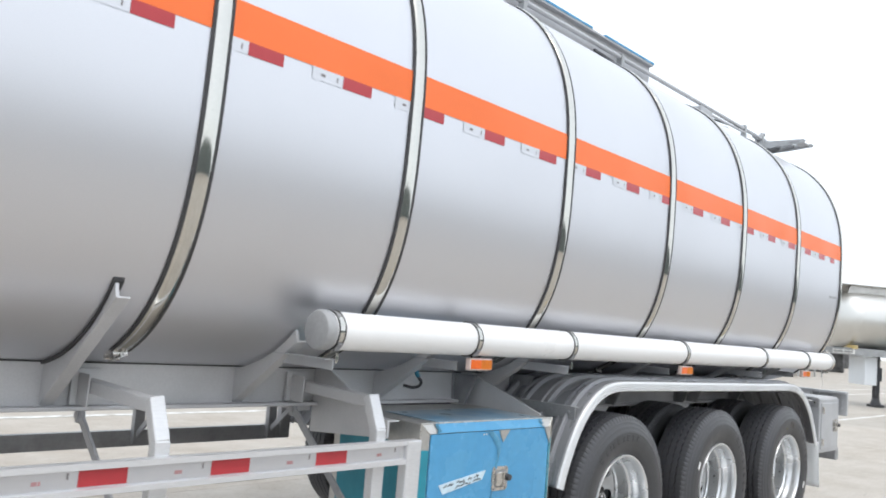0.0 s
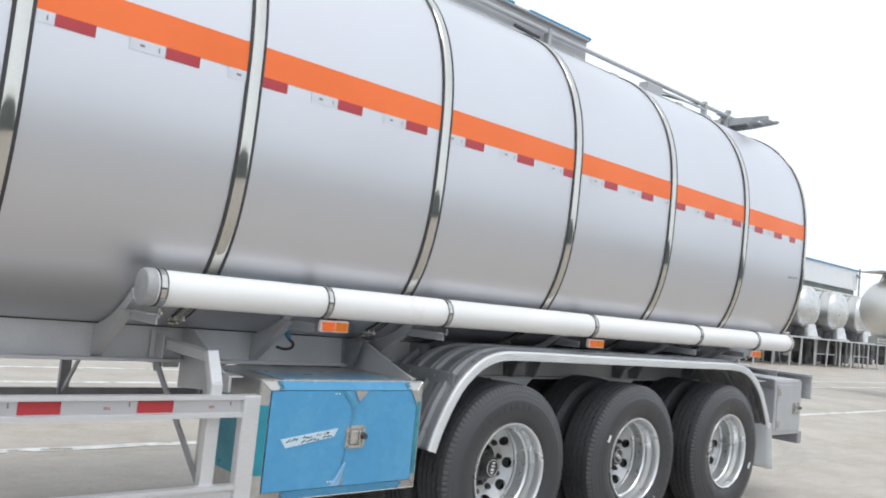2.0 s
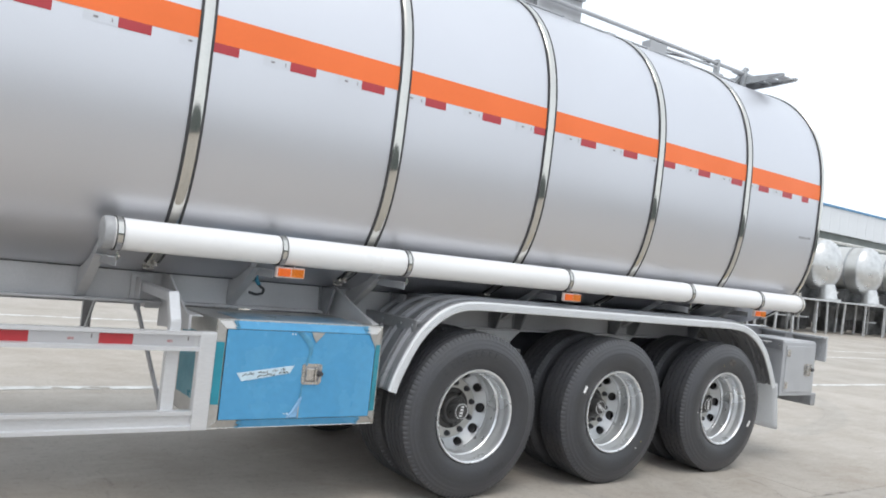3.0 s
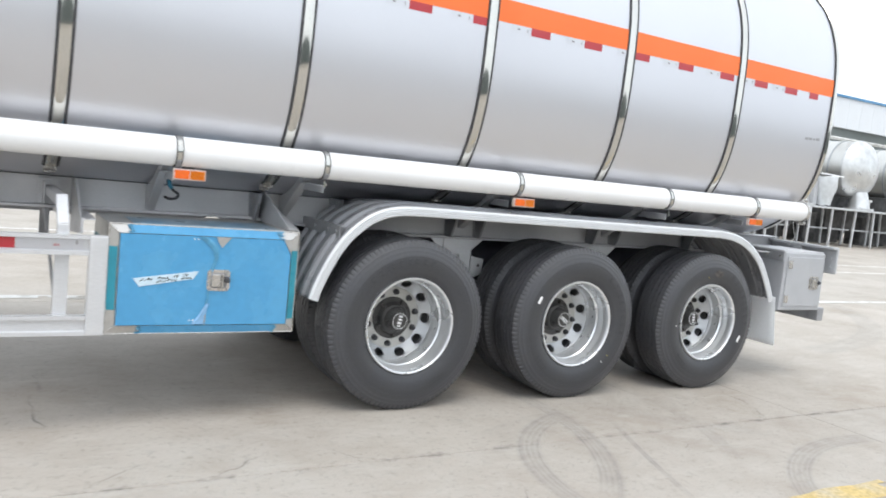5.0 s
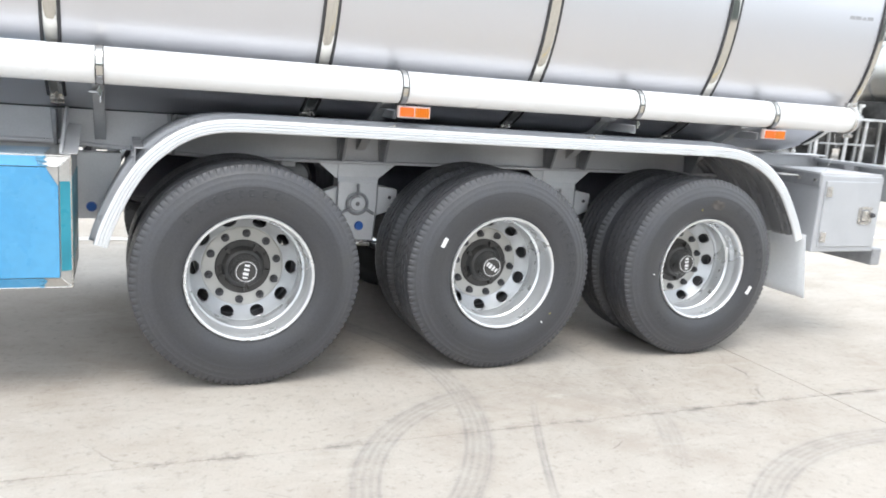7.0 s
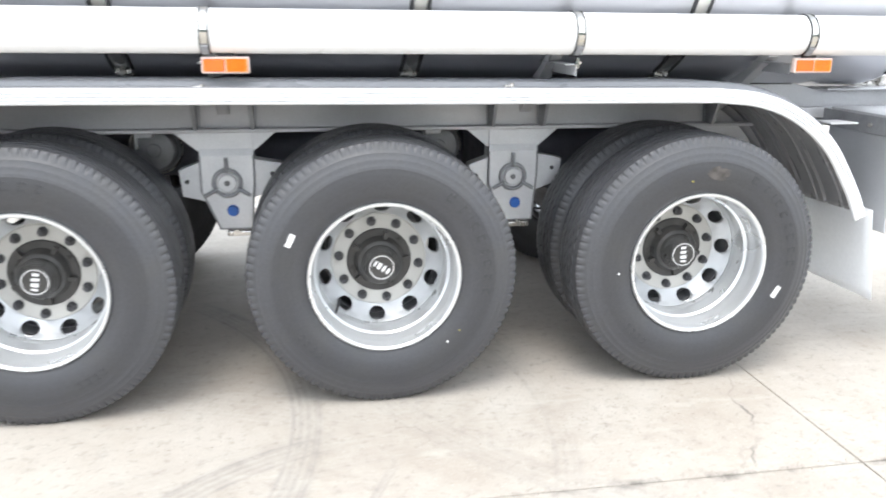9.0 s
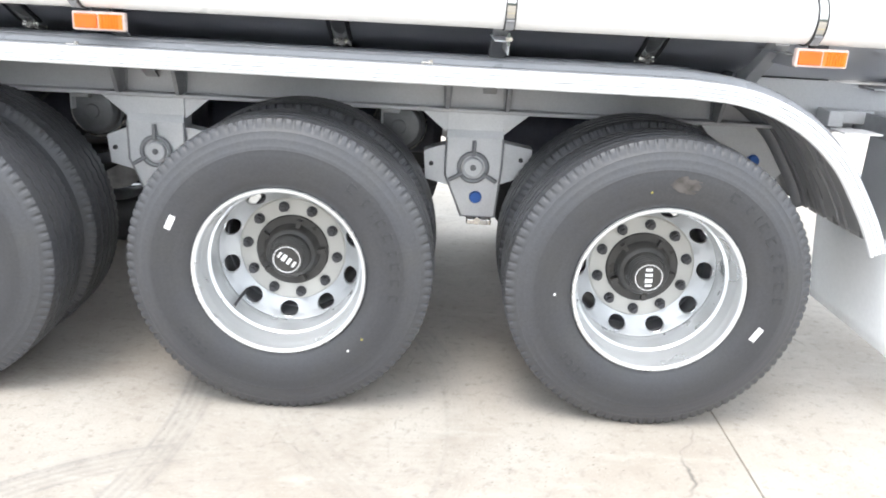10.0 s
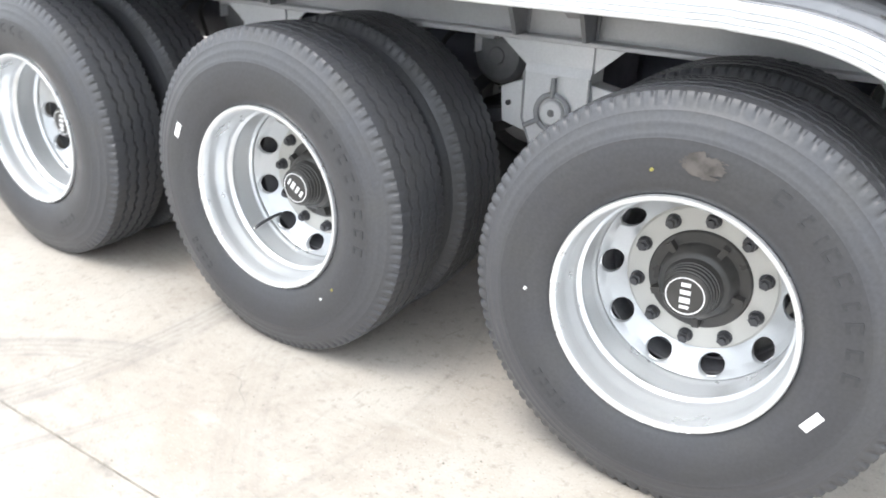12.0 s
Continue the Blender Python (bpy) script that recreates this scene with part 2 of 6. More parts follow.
FLAP = material("white_mudflap_plastic", (0.88, 0.89, 0.90), 0.45, var=0.04, scale=3, bump=0.03)
fn, fl = FLAP.node_tree.nodes, FLAP.node_tree.links
thin_sheet, both = fn.new("ShaderNodeBsdfTranslucent"), fn.new("ShaderNodeMixShader")
thin_sheet.inputs[0].default_value, both.inputs[0].default_value = (0.90, 0.91, 0.92, 1), 0.60
fl.new(fn["Principled BSDF"].outputs[0], both.inputs[1]), fl.new(thin_sheet.outputs[0], both.inputs[2])
fl.new(both.outputs[0], fn["Material Output"].inputs[0])
FENDER = material("grey_fender_plastic", (0.275, 0.28, 0.295), 0.32, 0.15, var=0.03, scale=4, grain=0.03, bump=0.03, stretch=(1, 3, 1))
LIP = material("pale_fender_edge", (0.76, 0.775, 0.79), 0.40, 0.25, var=0.03, scale=4, grain=0.02, bump=0.02)
LATCH = material("bright_latch_steel", (0.62, 0.60, 0.57), 0.25, 0.9, var=0.08, scale=20, bump=0.05)
# grey plastic, darkened for the shade on the end turned to -x
CAP_GREY = material("grey_plastic_cap", (0.36, 0.365, 0.375), 0.4, var=0.05, scale=10, bump=0.03)
SEAM_FILM = material("doubled_blue_film", (0.095, 0.32, 0.51), 0.28, var=0.25, scale=12, bump=0.3)
BARE = material("bare_stainless_sheet", (0.55, 0.54, 0.52), 0.38, 0.8, var=0.06, scale=6, bump=0.03)
CLEAR_FILM = material("crumpled_clear_film", (0.64, 0.665, 0.68), 0.22, var=0.10, scale=6, grain=0.05, gscale=12, bump=0.3, coat=0.4)
BLUE_WIRE = material("blue_plastic_hose", (0.04, 0.22, 0.33), 0.4, bump=0.02)
LEG_PALE = material("weathered_zinc", (0.62, 0.63, 0.64), 0.5, 0.3, var=0.15, scale=2, bump=0.05)
BOTTLE_GREY = material("galvanised_steel", (0.42, 0.43, 0.44), 0.5, 0.6, var=0.12, scale=5, bump=0.05)


def concrete():
    m = bpy.data.materials.new("worn_concrete")
    m.use_nodes = True
    n, l = m.node_tree.nodes, m.node_tree.links
    bsdf = n["Principled BSDF"]
    geo = n.new("ShaderNodeNewGeometry")
    info = n.new("ShaderNodeObjectInfo")

    def noise_of(scale, detail, vec=None, rough=0.55):
        t = n.new("ShaderNodeTexNoise")
        t.inputs["Scale"].default_value, t.inputs["Detail"].default_value, t.inputs["Roughness"].default_value = scale, detail, rough
        l.new(vec or geo.outputs["Position"], t.inputs["Vector"])
        return t.outputs[0]

    def span(src, a, b, c=0.0, d=1.0):
        t = n.new("ShaderNodeMapRange")
        for k, v in zip((1, 2, 3, 4), (a, b, c, d)):
            t.inputs[k].default_value = v
        l.new(src, t.inputs[0])
        return t.outputs[0]

    def maths(op, a, b=None, c=None):
        t = n.new("ShaderNodeMath")
        t.operation = op
        for k, v in enumerate((a, b, c)):
            if v is None:
                continue
            if isinstance(v, (int, float)):
                t.inputs[k].default_value = v
            else:
                l.new(v, t.inputs[k])
        return t.outputs[0]

    def blend(fac, a, b):
        t = n.new("ShaderNodeMix")
        t.data_type = "RGBA"
        l.new(fac, t.inputs[0])
        for k, v in ((6, a), (7, b)):
            if isinstance(v, tuple):
                t.inputs[k].default_value = (*v, 1)
            else:
                l.new(v, t.inputs[k])
        return t.outputs[2]

    sep = n.new("ShaderNodeSeparateXYZ")
    l.new(geo.outputs["Position"], sep.inputs[0])
    x, y = sep.outputs[0], sep.outputs[1]
    big, mid, fine = noise_of(0.55, 6), noise_of(3.2, 7, rough=0.65), noise_of(60, 4)
    col = blend(span(big, 0.35, 0.68), (0.470, 0.424, 0.370), (0.380, 0.336, 0.290))
    col = blend(span(mid, 0.40, 0.75, 0, 0.75), col, (0.495, 0.462, 0.414))
    col = blend(span(noise_of(11, 6, rough=0.7), 0.60, 0.74, 0, 0.5), col, (0.20, 0.195, 0.185))
    col = blend(span(noise_of(1.1, 9, rough=0.72), 0.47, 0.66, 0, 0.50), col, (0.355, 0.297, 0.235))
    col = blend(span(noise_of(24, 5, rough=0.75), 0.54, 0.66, 0, 0.70), col, (0.27, 0.24, 0.20))
    col = blend(span(noise_of(42, 4, rough=0.8), 0.60, 0.70, 0, 0.55), col, (0.21, 0.185, 0.155))
    col = blend(span(noise_of(150, 3, rough=0.7), 0.57, 0.70, 0, 0.45), col, (0.20, 0.185, 0.165))
    scuffed = n.new("ShaderNodeMapping")
    scuffed.inputs["Scale"].default_value = (1.3, 4.2, 1)
    scuffed.inputs["Rotation"].default_value = (0, 0, 0.3)
    l.new(geo.outputs["Position"], scuffed.inputs[0])
    col = blend(span(noise_of(1.6, 8, scuffed.outputs[0], 0.7), 0.54, 0.68, 0, 0.45), col, (0.54, 0.51, 0.46))
    col = blend(span(noise_of(4.5, 8, rough=0.78), 0.53, 0.66, 0, 0.22), col, (0.30, 0.26, 0.215))
    col = blend(span(noise_of(95, 3, rough=0.7), 0.60, 0.72, 0, 0.5), col, (0.66, 0.64, 0.60))
    col = blend(maths("MULTIPLY", info.outputs["Random"], 0.25), col, (0.33, 0.325, 0.31))
    # tyre marks: arcs of worn rubber, streaked along their run
    streak = noise_of(9, 5, rough=0.7)
    marks = None
    for cx, cy, r, w, x0, x1, k in ((0.067, -1.413, 1.165, 0.085, -1.28, -0.15, 0.55), (-2.206, -0.082, 1.885, 0.085, -0.95, -0.12, 0.55), (1.364, -2.67, 1.475, 0.09, 0.0, 1.7, 0.50), (10.8, -5.66, 12.0, 0.022, -0.55, 0.02, 0.58),
                                    (-1.25, -0.05, 1.9, 0.07, 0.2, 0.75, 0.30), (1.9, 0.95, 2.12, 0.10, -0.5, 0.95, 0.25), (0.6, -4.1, 3.85, 0.20, -1.2, 0.9, 0.16), (3.5, 6.5, 5.6, 0.2, 4.0, 9.0, 0.35), (-3.6, -9.0, 9.6, 0.22, -2.6, 0.5, 0.16)):
        d = maths("SQRT", maths("ADD", maths("POWER", maths("SUBTRACT", x, cx), 2), maths("POWER", maths("SUBTRACT", y, cy), 2)))
        on = span(maths("ABSOLUTE", maths("SUBTRACT", d, r)), w * 0.55, w, 1, 0)
        ripple = span(maths("SINE", maths("MULTIPLY", d, 210)), -1, 1, 0.45, 1)
        fade = maths("MULTIPLY", span(x, x0, x0 + 0.2), span(x, x1 - 0.2, x1, 1, 0))
        rim_line = span(maths("ABSOLUTE", maths("SUBTRACT", maths("ABSOLUTE", maths("SUBTRACT", d, r)), w * 0.62)), 0.004, 0.014, 1, 0)
        ripple = maths("MAXIMUM", maths("MULTIPLY", ripple, 0.75), rim_line)
        one = maths("MULTIPLY", maths("MULTIPLY", on, ripple), maths("MULTIPLY", fade, k))
        marks = one if marks is None else maths("MAXIMUM", marks, one)
    marks = maths("MULTIPLY", marks, span(streak, 0.3, 0.62, 0.25, 0.85))
    col = blend(marks, col, (0.13, 0.13, 0.13))
    # cracks: the edges of large uneven cells, broken up
    warp = n.new("ShaderNodeVectorMath")
    warp.operation = "ADD"
    wob = n.new("ShaderNodeTexNoise")
    wob.inputs["Scale"].default_value, wob.inputs["Detail"].default_value = 2.4, 6
    l.new(geo.outputs["Position"], wob.inputs["Vector"])
    wsc = n.new("ShaderNodeVectorMath")
    wsc.operation = "SCALE"
    wsc.inputs[3].default_value = 0.20
    l.new(wob.outputs["Color"], wsc.inputs[0])
    l.new(geo.outputs["Position"], warp.inputs[0])
    l.new(wsc.outputs[0], warp.inputs[1])
    cell = n.new("ShaderNodeTexVoronoi")
    cell.feature = "DISTANCE_TO_EDGE"
    cell.inputs["Scale"].default_value = 0.42
    l.new(warp.outputs[0], cell.inputs["Vector"])
    crack = span(cell.outputs["Distance"], 0.0003, 0.0020, 0.7, 0)
    crack = maths("MULTIPLY", crack, span(noise_of(1.9, 4), 0.52, 0.66))
    small = n.new("ShaderNodeTexVoronoi")
    small.feature = "DISTANCE_TO_EDGE"
    small.inputs["Scale"].default_value = 1.7
    l.new(warp.outputs[0], small.inputs["Vector"])
    fissure = maths("MULTIPLY", span(small.outputs["Distance"], 0.001, 0.005, 0.35, 0), span(noise_of(1.1, 5, rough=0.6), 0.58, 0.66))
    crack = maths("MAXIMUM", crack, fissure)
    near_joint = span(maths("ABSOLUTE", maths("SUBTRACT", y, maths("MULTIPLY_ADD", noise_of(14, 5), 0.06, -0.75))), 0.004, 0.035, 1, 0)
    spall = maths("MULTIPLY", near_joint, span(noise_of(5, 5, rough=0.7), 0.50, 0.66))
    col = blend(maths("MAXIMUM", crack, maths("MULTIPLY", spall, 0.75)), col, (0.10, 0.095, 0.085))
    l.new(col, bsdf.inputs["Base Color"])
    l.new(span(big, 0.3, 0.7, 0.62, 0.85), bsdf.inputs["Roughness"])
    b = n.new("ShaderNodeBump")
    b.inputs["Strength"].default_value, b.inputs["Distance"].default_value = 0.35, 0.004
    l.new(maths("SUBTRACT", maths("ADD", fine, mid), maths("MULTIPLY", crack, 2)), b.inputs["Height"])
    l.new(b.outputs[0], bsdf.inputs["Normal"])
    return m


CONCRETE = concrete()
LINE_WHITE = material("worn_white_road_paint", (0.74, 0.74, 0.72), 0.7, var=0.25, scale=6, grain=0.1, gscale=50, bump=0.1, tint=(0.42, 0.41, 0.38))
LINE_YELLOW = material("worn_yellow_road_paint", (0.56, 0.42, 0.17), 0.7, var=0.2, scale=5, grain=0.2, gscale=40, bump=0.1, tint=(0.47, 0.42, 0.32))
JOINT = material("dusty_joint_filler", (0.36, 0.335, 0.295), 0.9, var=0.3, scale=12, bump=0.2)
WALL_WHITE = material("white_sheet_cladding", (0.74, 0.77, 0.80), 0.5, var=0.03, scale=0.3, bump=0.02)
# shade is part of this dark tone: hall wall and backdrop
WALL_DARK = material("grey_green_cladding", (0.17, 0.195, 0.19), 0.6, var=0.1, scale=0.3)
BLUE_TRIM = material("blue_roof_edge", (0.10, 0.28, 0.50), 0.5, bump=0.02)
TANK_BARE = material("bare_stainless_tank", (0.66, 0.655, 0.63), 0.42, 0.95, var=0.06, scale=0.6, bump=0.02, rvar=0.06)
HEAD_WRAP = material("film_wrapped_tank_head", (0.66, 0.665, 0.66), 0.36, 0.80, var=0.10, scale=2.5, grain=0.04, gscale=9, bump=0.2, rvar=0.12)
# dark colour carries the shade under and behind the tanks
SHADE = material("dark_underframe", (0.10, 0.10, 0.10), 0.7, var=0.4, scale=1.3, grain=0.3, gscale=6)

# ---- ground ----
bm = bmesh.new()
bmesh.ops.create_grid(bm, x_segments=1, y_segments=1, size=1500, matrix=Matrix.Translation((0, 0, -0.006)))
ground = tagged(put("ground", bm, JOINT), "wide concrete yard with dark sealed joints", "ground", kind="structure")


def slab_mesh(w, d):
    bm = bmesh.new()
    box(bm, -w / 2, w / 2, -d / 2, d / 2, -0.06, 0.0, 0.003)
    return bm


SLAB_X, SLAB_Y, GAP = 6.0, 4.2, 0.006
slab = None
for i in range(-4, 13):
    for j in range(-5, 9):
        m = Matrix.Translation((1.62 + (i + 0.5) * SLAB_X, -0.72 + (j + 0.5) * SLAB_Y, 0))
        if slab is None:
            slab = put("concrete_slab", slab_mesh(SLAB_X - GAP, SLAB_Y - GAP), CONCRETE, ground, m=m)
        else:
            share(slab, m)
# the yard beyond the jointed bays, one sheet with a hole for them
bm = bmesh.new()
x0, x1 = 1.62 - 4 * SLAB_X, 1.62 + 13 * SLAB_X
y0, y1 = -0.72 - 5 * SLAB_Y, -0.72 + 9 * SLAB_Y
for a, b, c, d in ((-1400, x0, -1400, 1400), (x1, 1400, -1400, 1400), (x0, x1, -1400, y0), (x0, x1, y1, 1400)):
    bm.faces.new([bm.verts.new(p) for p in ((a, c, -0.004), (b, c, -0.004), (b, d, -0.004), (a, d, -0.004))])
tagged(put("outer_yard", bm, CONCRETE), "plain concrete yard reaching to the horizon", "ground", kind="structure")


def road_line(x0, x1, y0, y1, paint, label):
    bm = bmesh.new()
    bmesh.ops.create_grid(bm, x_segments=max(2, int((x1 - x0) / 0.08)), y_segments=4, size=0.5, matrix=Matrix.LocRotScale(((x0 + x1) / 2, (y0 + y1) / 2, 0.004), None, (x1 - x0, y1 - y0, 1)))
    for v in bm.verts:
        if v.co.y < y0 + 1e-4 or v.co.y > y1 - 1e-4:
            v.co.y += 0.03 * noise.noise((v.co.x * 3, v.co.y, 0))
    holes = [f for f in bm.faces if noise.noise(f.calc_center_median() * 4.0) + 0.7 * noise.noise(f.calc_center_median() * 17) > 0.42]
    bmesh.ops.delete(bm, geom=holes, context="FACES")
    return tagged(put("road_marking", bm, paint), label, "road marking", kind="structure")


for yl, xa, xb in ((3.68, -14, 30), (7.65, -14, 40), (9.2, -14, 40)):
    road_line(xa, xb, yl - 0.07, yl + 0.07, LINE_WHITE, "worn white line painted on the concrete")
road_line(0.05, 14, -1.90, -1.73, LINE_YELLOW, "worn yellow line painted on the concrete")

# loose grit crumbled off the slab edges
random.seed(21)
GRIT = material("crumbled_concrete_grit", (0.38, 0.355, 0.31), 0.9, var=0.4, scale=40, bump=0.2)
bm = bmesh.new()
spots = [(0.55, -0.32, 0.34, 0.14, 110), (0.95, -0.22, 0.22, 0.08, 200), (-0.75, -0.24, 0.30, 0.06, 60), (1.6, -0.71, 0.5, 0.03, 80), (-0.3, -0.72, 1.2, 0.02, 90)]
for cx, cy, sx, sy, cnt in spots:
    for k in range(cnt):
        x, y, s = random.gauss(cx, sx), random.gauss(cy, sy), random.uniform(0.0014, 0.0040)
        vs = [bm.verts.new((x + s * random.uniform(0.6, 1.3) * math.cos(q), y + s * random.uniform(0.6, 1.3) * math.sin(q), 0.0005)) for q in (0.3, 1.8, 3.3, 4.9)]
        top = bm.verts.new((x + s * random.uniform(-0.4, 0.4), y + s * random.uniform(-0.4, 0.4), s * random.uniform(0.5, 1.0)))
        for q in range(4):
            bm.faces.new((vs[q], vs[(q + 1) % 4], top))
tagged(put("grit", bm, GRIT), "loose concrete grit scattered on the yard", "grit", kind="stuff")

# ---- the tank trailer ----
trailer = tagged(new("tank_trailer"), "silver tank semi-trailer with an orange stripe on three axles", "tank trailer")
REAR_X, FRONT_X = 2.400, -9.6
BANDS = [-6.50, -5.385, -4.25, -3.30, -2.14, -0.985, 0.145, 1.262]

bm = bmesh.new()
SEG = 112
secs = [(FRONT_X - 0.30, 0.35), (FRONT_X - 0.25, 0.62), (FRONT_X - 0.16, 0.85), (FRONT_X - 0.06, 0.96), (FRONT_X, 1.0)]
secs += [(FRONT_X + (REAR_X - FRONT_X) * k / 24, 1.0) for k in range(1, 25)]
secs += [(REAR_X + 0.02, 0.975), (REAR_X + 0.09, 0.90), (REAR_X + 0.19, 0.70), (REAR_X + 0.26, 0.40)]
rows = []
for xs, k in secs:
    ring = []
    for i in range(SEG):
        y, z = shell(2 * math.pi * i / SEG)
        ring.append(bm.verts.new((xs, YC + (y - YC) * k, TANK_Z + (z - TANK_Z) * k)))
    rows.append(ring)
for p, q in zip(rows, rows[1:]):
    for i in range(SEG):
        bm.faces.new((p[i], p[(i + 1) % SEG], q[(i + 1) % SEG], q[i]))
bm.faces.new(rows[0]), bm.faces.new(rows[-1])
tank = put("tank", bm, TANK, trailer, "satin silver tank shell", Matrix.Translation((0, 0, 0.014)) @ Matrix.Rotation(NOSE_UP, 4, "Y"), True, 25)


def hoop(profile, a0=-1.06, seg=96):
    """A strap round the tank: a profile of (x, height over the shell)."""
    bm = bmesh.new()
    a0, a1 = a0, math.pi - a0
    rows = []
    for i in range(seg + 1):
        row = []
        for x, h in profile:
            y, z = shell(a0 + (a1 - a0) * i / seg, h)
            row.append(bm.verts.new((x, y, z)))
        rows.append(row)
    for p, q in zip(rows, rows[1:]):
        for k in range(len(profile) - 1):
            bm.faces.new((p[k], p[k + 1], q[k + 1], q[k]))
    return bm


def tightener():
    bm = bmesh.new()
    box(bm, -0.030, 0.030, -0.006, 0.006, -0.012, 0.012, 0.003)
    box(bm, -0.030, 0.030, 0.060, 0.072, -0.012, 0.012, 0.003)
    rod(bm, (0, -0.02, -0.012), (0, 0.09, -0.012), 0.005, 10)
    rod(bm, (0, -0.020, -0.012), (0, -0.010, -0.012), 0.009, 6)
    return bm


strap = seal_a = seal_b = buckle = None
for xb in BANDS:
    m = Matrix.Translation((xb, 0, 0))
    if strap is None:
        strap = put("strap", hoop([(-0.028, 0.006), (-0.024, 0.010), (-0.012, 0.013), (0, 0.014), (0.012, 0.013), (0.024, 0.010), (0.028, 0.006)]), STEEL, tank, "mirror-polished steel strap", m, True, 80)
        seal_a = put("strap_seal", hoop([(-0.041, 0.001), (-0.040, 0.007), (-0.034, 0.010), (-0.027, 0.008), (-0.027, 0.001)]), RUBBER, tank, "black rubber strap edging", m, True, 50)
        seal_b = put("strap_seal", hoop([(0.027, 0.001), (0.027, 0.008), (0.034, 0.010), (0.040, 0.007), (0.041, 0.001)]), RUBBER, tank, "black rubber strap edging", m, True, 50)
        yb, zb = shell(-1.06, 0.012)
        buckle = put("strap_tightener", tightener(), LATCH, tank, "bright steel tightening bolt", Matrix.Translation((xb, yb, zb)) @ pose(0, 0, 0, -18))
    else:
        share(strap, m), share(seal_a, m), share(seal_b, m)
        share(buckle, Matrix.Translation((xb, yb, zb)) @ pose(0, 0, 0, -18))
put("end_ring", hoop([(-0.02, 0.001), (-0.018, 0.009), (0.0, 0.013), (0.018, 0.009), (0.022, -0.006)]), STEEL, tank, "polished steel rim of the rear head", Matrix.Translation((REAR_X, 0, 0)), True, 80)
put("end_seal", hoop([(-0.034, 0.001), (-0.033, 0.008), (-0.026, 0.010), (-0.019, 0.008), (-0.019, 0.001)]), RUBBER, tank, "black rubber edging", Matrix.Translation((REAR_X, 0, 0)), True, 50)


def sheet(x0, x1, z0, z1, off, nz=6, nx=1):
    """A thin sheet on the tank's near flank."""
    bm = bmesh.new()
    g = [[bm.verts.new((x0 + (x1 - x0) * i / nx, side_y(z0 + (z1 - z0) * k / nz, off), z0 + (z1 - z0) * k / nz)) for k in range(nz + 1)] for i in range(nx + 1)]
    for i in range(nx):
        for k in range(nz):
            bm.faces.new((g[i][k], g[i + 1][k], g[i + 1][k + 1], g[i][k + 1]))
    return bm


put("stripe", sheet(FRONT_X, REAR_X - 0.03, 2.408, 2.545, 0.0018, 8, 1), ORANGE, tank, "orange vinyl stripe", smooth=True)
red = white = None
for xr in [-2.848 + 0.431 * k for k in range(-15, 10)] + [1.413, 1.771]:
    if red is None:
        red = put("red_tape", sheet(0, 0.15, 2.360, 2.408, 0.0018, 3), RED_TAPE, tank, "red reflective tape", Matrix.Translation((xr, 0, 0)), True)
        white = put("silver_tape", sheet(-0.15, -0.001, 2.360, 2.408, 0.0018, 3), WHITE_TAPE, tank, "silver reflective tape", Matrix.Translation((xr, 0, 0)), True)
        tick = put("tape_print", sheet(-0.108, -0.088, 2.379, 2.389, 0.0030, 1), PRINT, tank, "small grey print", Matrix.Translation((xr, 0, 0)))
        tick_b = put("tape_print", sheet(-0.030, -0.025, 2.374, 2.394, 0.0030, 1), PRINT, tank, "small grey print", Matrix.Translation((xr, 0, 0)))
    else:
        m = Matrix.Translation((xr, 0, 0))
        share(red, m), share(white, m), share(tick, m), share(tick_b, m)
put("red_tape", sheet(0, 0.11, 2.360, 2.408, 0.0018, 3), RED_TAPE, tank, "red reflective tape", Matrix.Translation((2.077, 0, 0)), True)
bm = bmesh.new()
for xa, xb, za, zb in ((2.11, 2.15, 2.036, 2.056), (2.155, 2.20, 2.038, 2.058), (2.21, 2.24, 2.040, 2.056), (2.25, 2.295, 2.042, 2.062)):
    f = sheet(xa, xb, za, zb, 0.002, 1)
    me = bpy.data.meshes.new("bar")
    f.to_mesh(me), f.free(), bm.from_mesh(me)
put("shell_marking", bm, material("faint_grey_print", (0.36, 0.36, 0.38), 0.5, bump=0), tank, "faint grey printed marks")

# chassis beams
for name, yo, sgn in (("near", 0.625, 1), ("far", 2 * YC - 0.625, -1)):
    bm = bmesh.new()
    ya, yb = sorted((yo + sgn * 0.02, yo + sgn * 0.045))
    xs = (-9.2, -2.2, -1.4, 2.79)
    zb = (1.085, 1.085, 1.03, 1.03)
    plate(bm, [(xs[0], 1.285), (-2.0, 1.255), (2.02, 1.232), (2.18, 1.190), (xs[3], 1.190), *[(x, z) for x, z in reversed(list(zip(xs, zb)))]], "y", ya, yb)
    bar(bm, (2.20, yo + sgn * 0.01, 1.196), (2.78, yo + sgn * 0.01, 1.196), 0.13, 0.010)
    for (xa, za), (xc, zc) in zip(list(zip(xs, zb)), list(zip(xs, zb))[1:]):
        bar(bm, (xa, yo + sgn * 0.03, za), (xc, yo + sgn * 0.03, zc), 0.12, 0.016)
    put("chassis_beam", bm, GREY, trailer, "grey painted chassis beam")
for xs in (-8.8, -7.4, -6.0, -4.6, -3.2, -1.95, -0.62, 0.68, 2.0, 2.7):
    bm = bmesh.new()
    box(bm, xs - 0.04, xs + 0.04, 0.66, 2 * YC - 0.66, 1.045, 1.10, 0.004)
    put("cross_member", bm, GREY, trailer)
bead = bmesh.new()
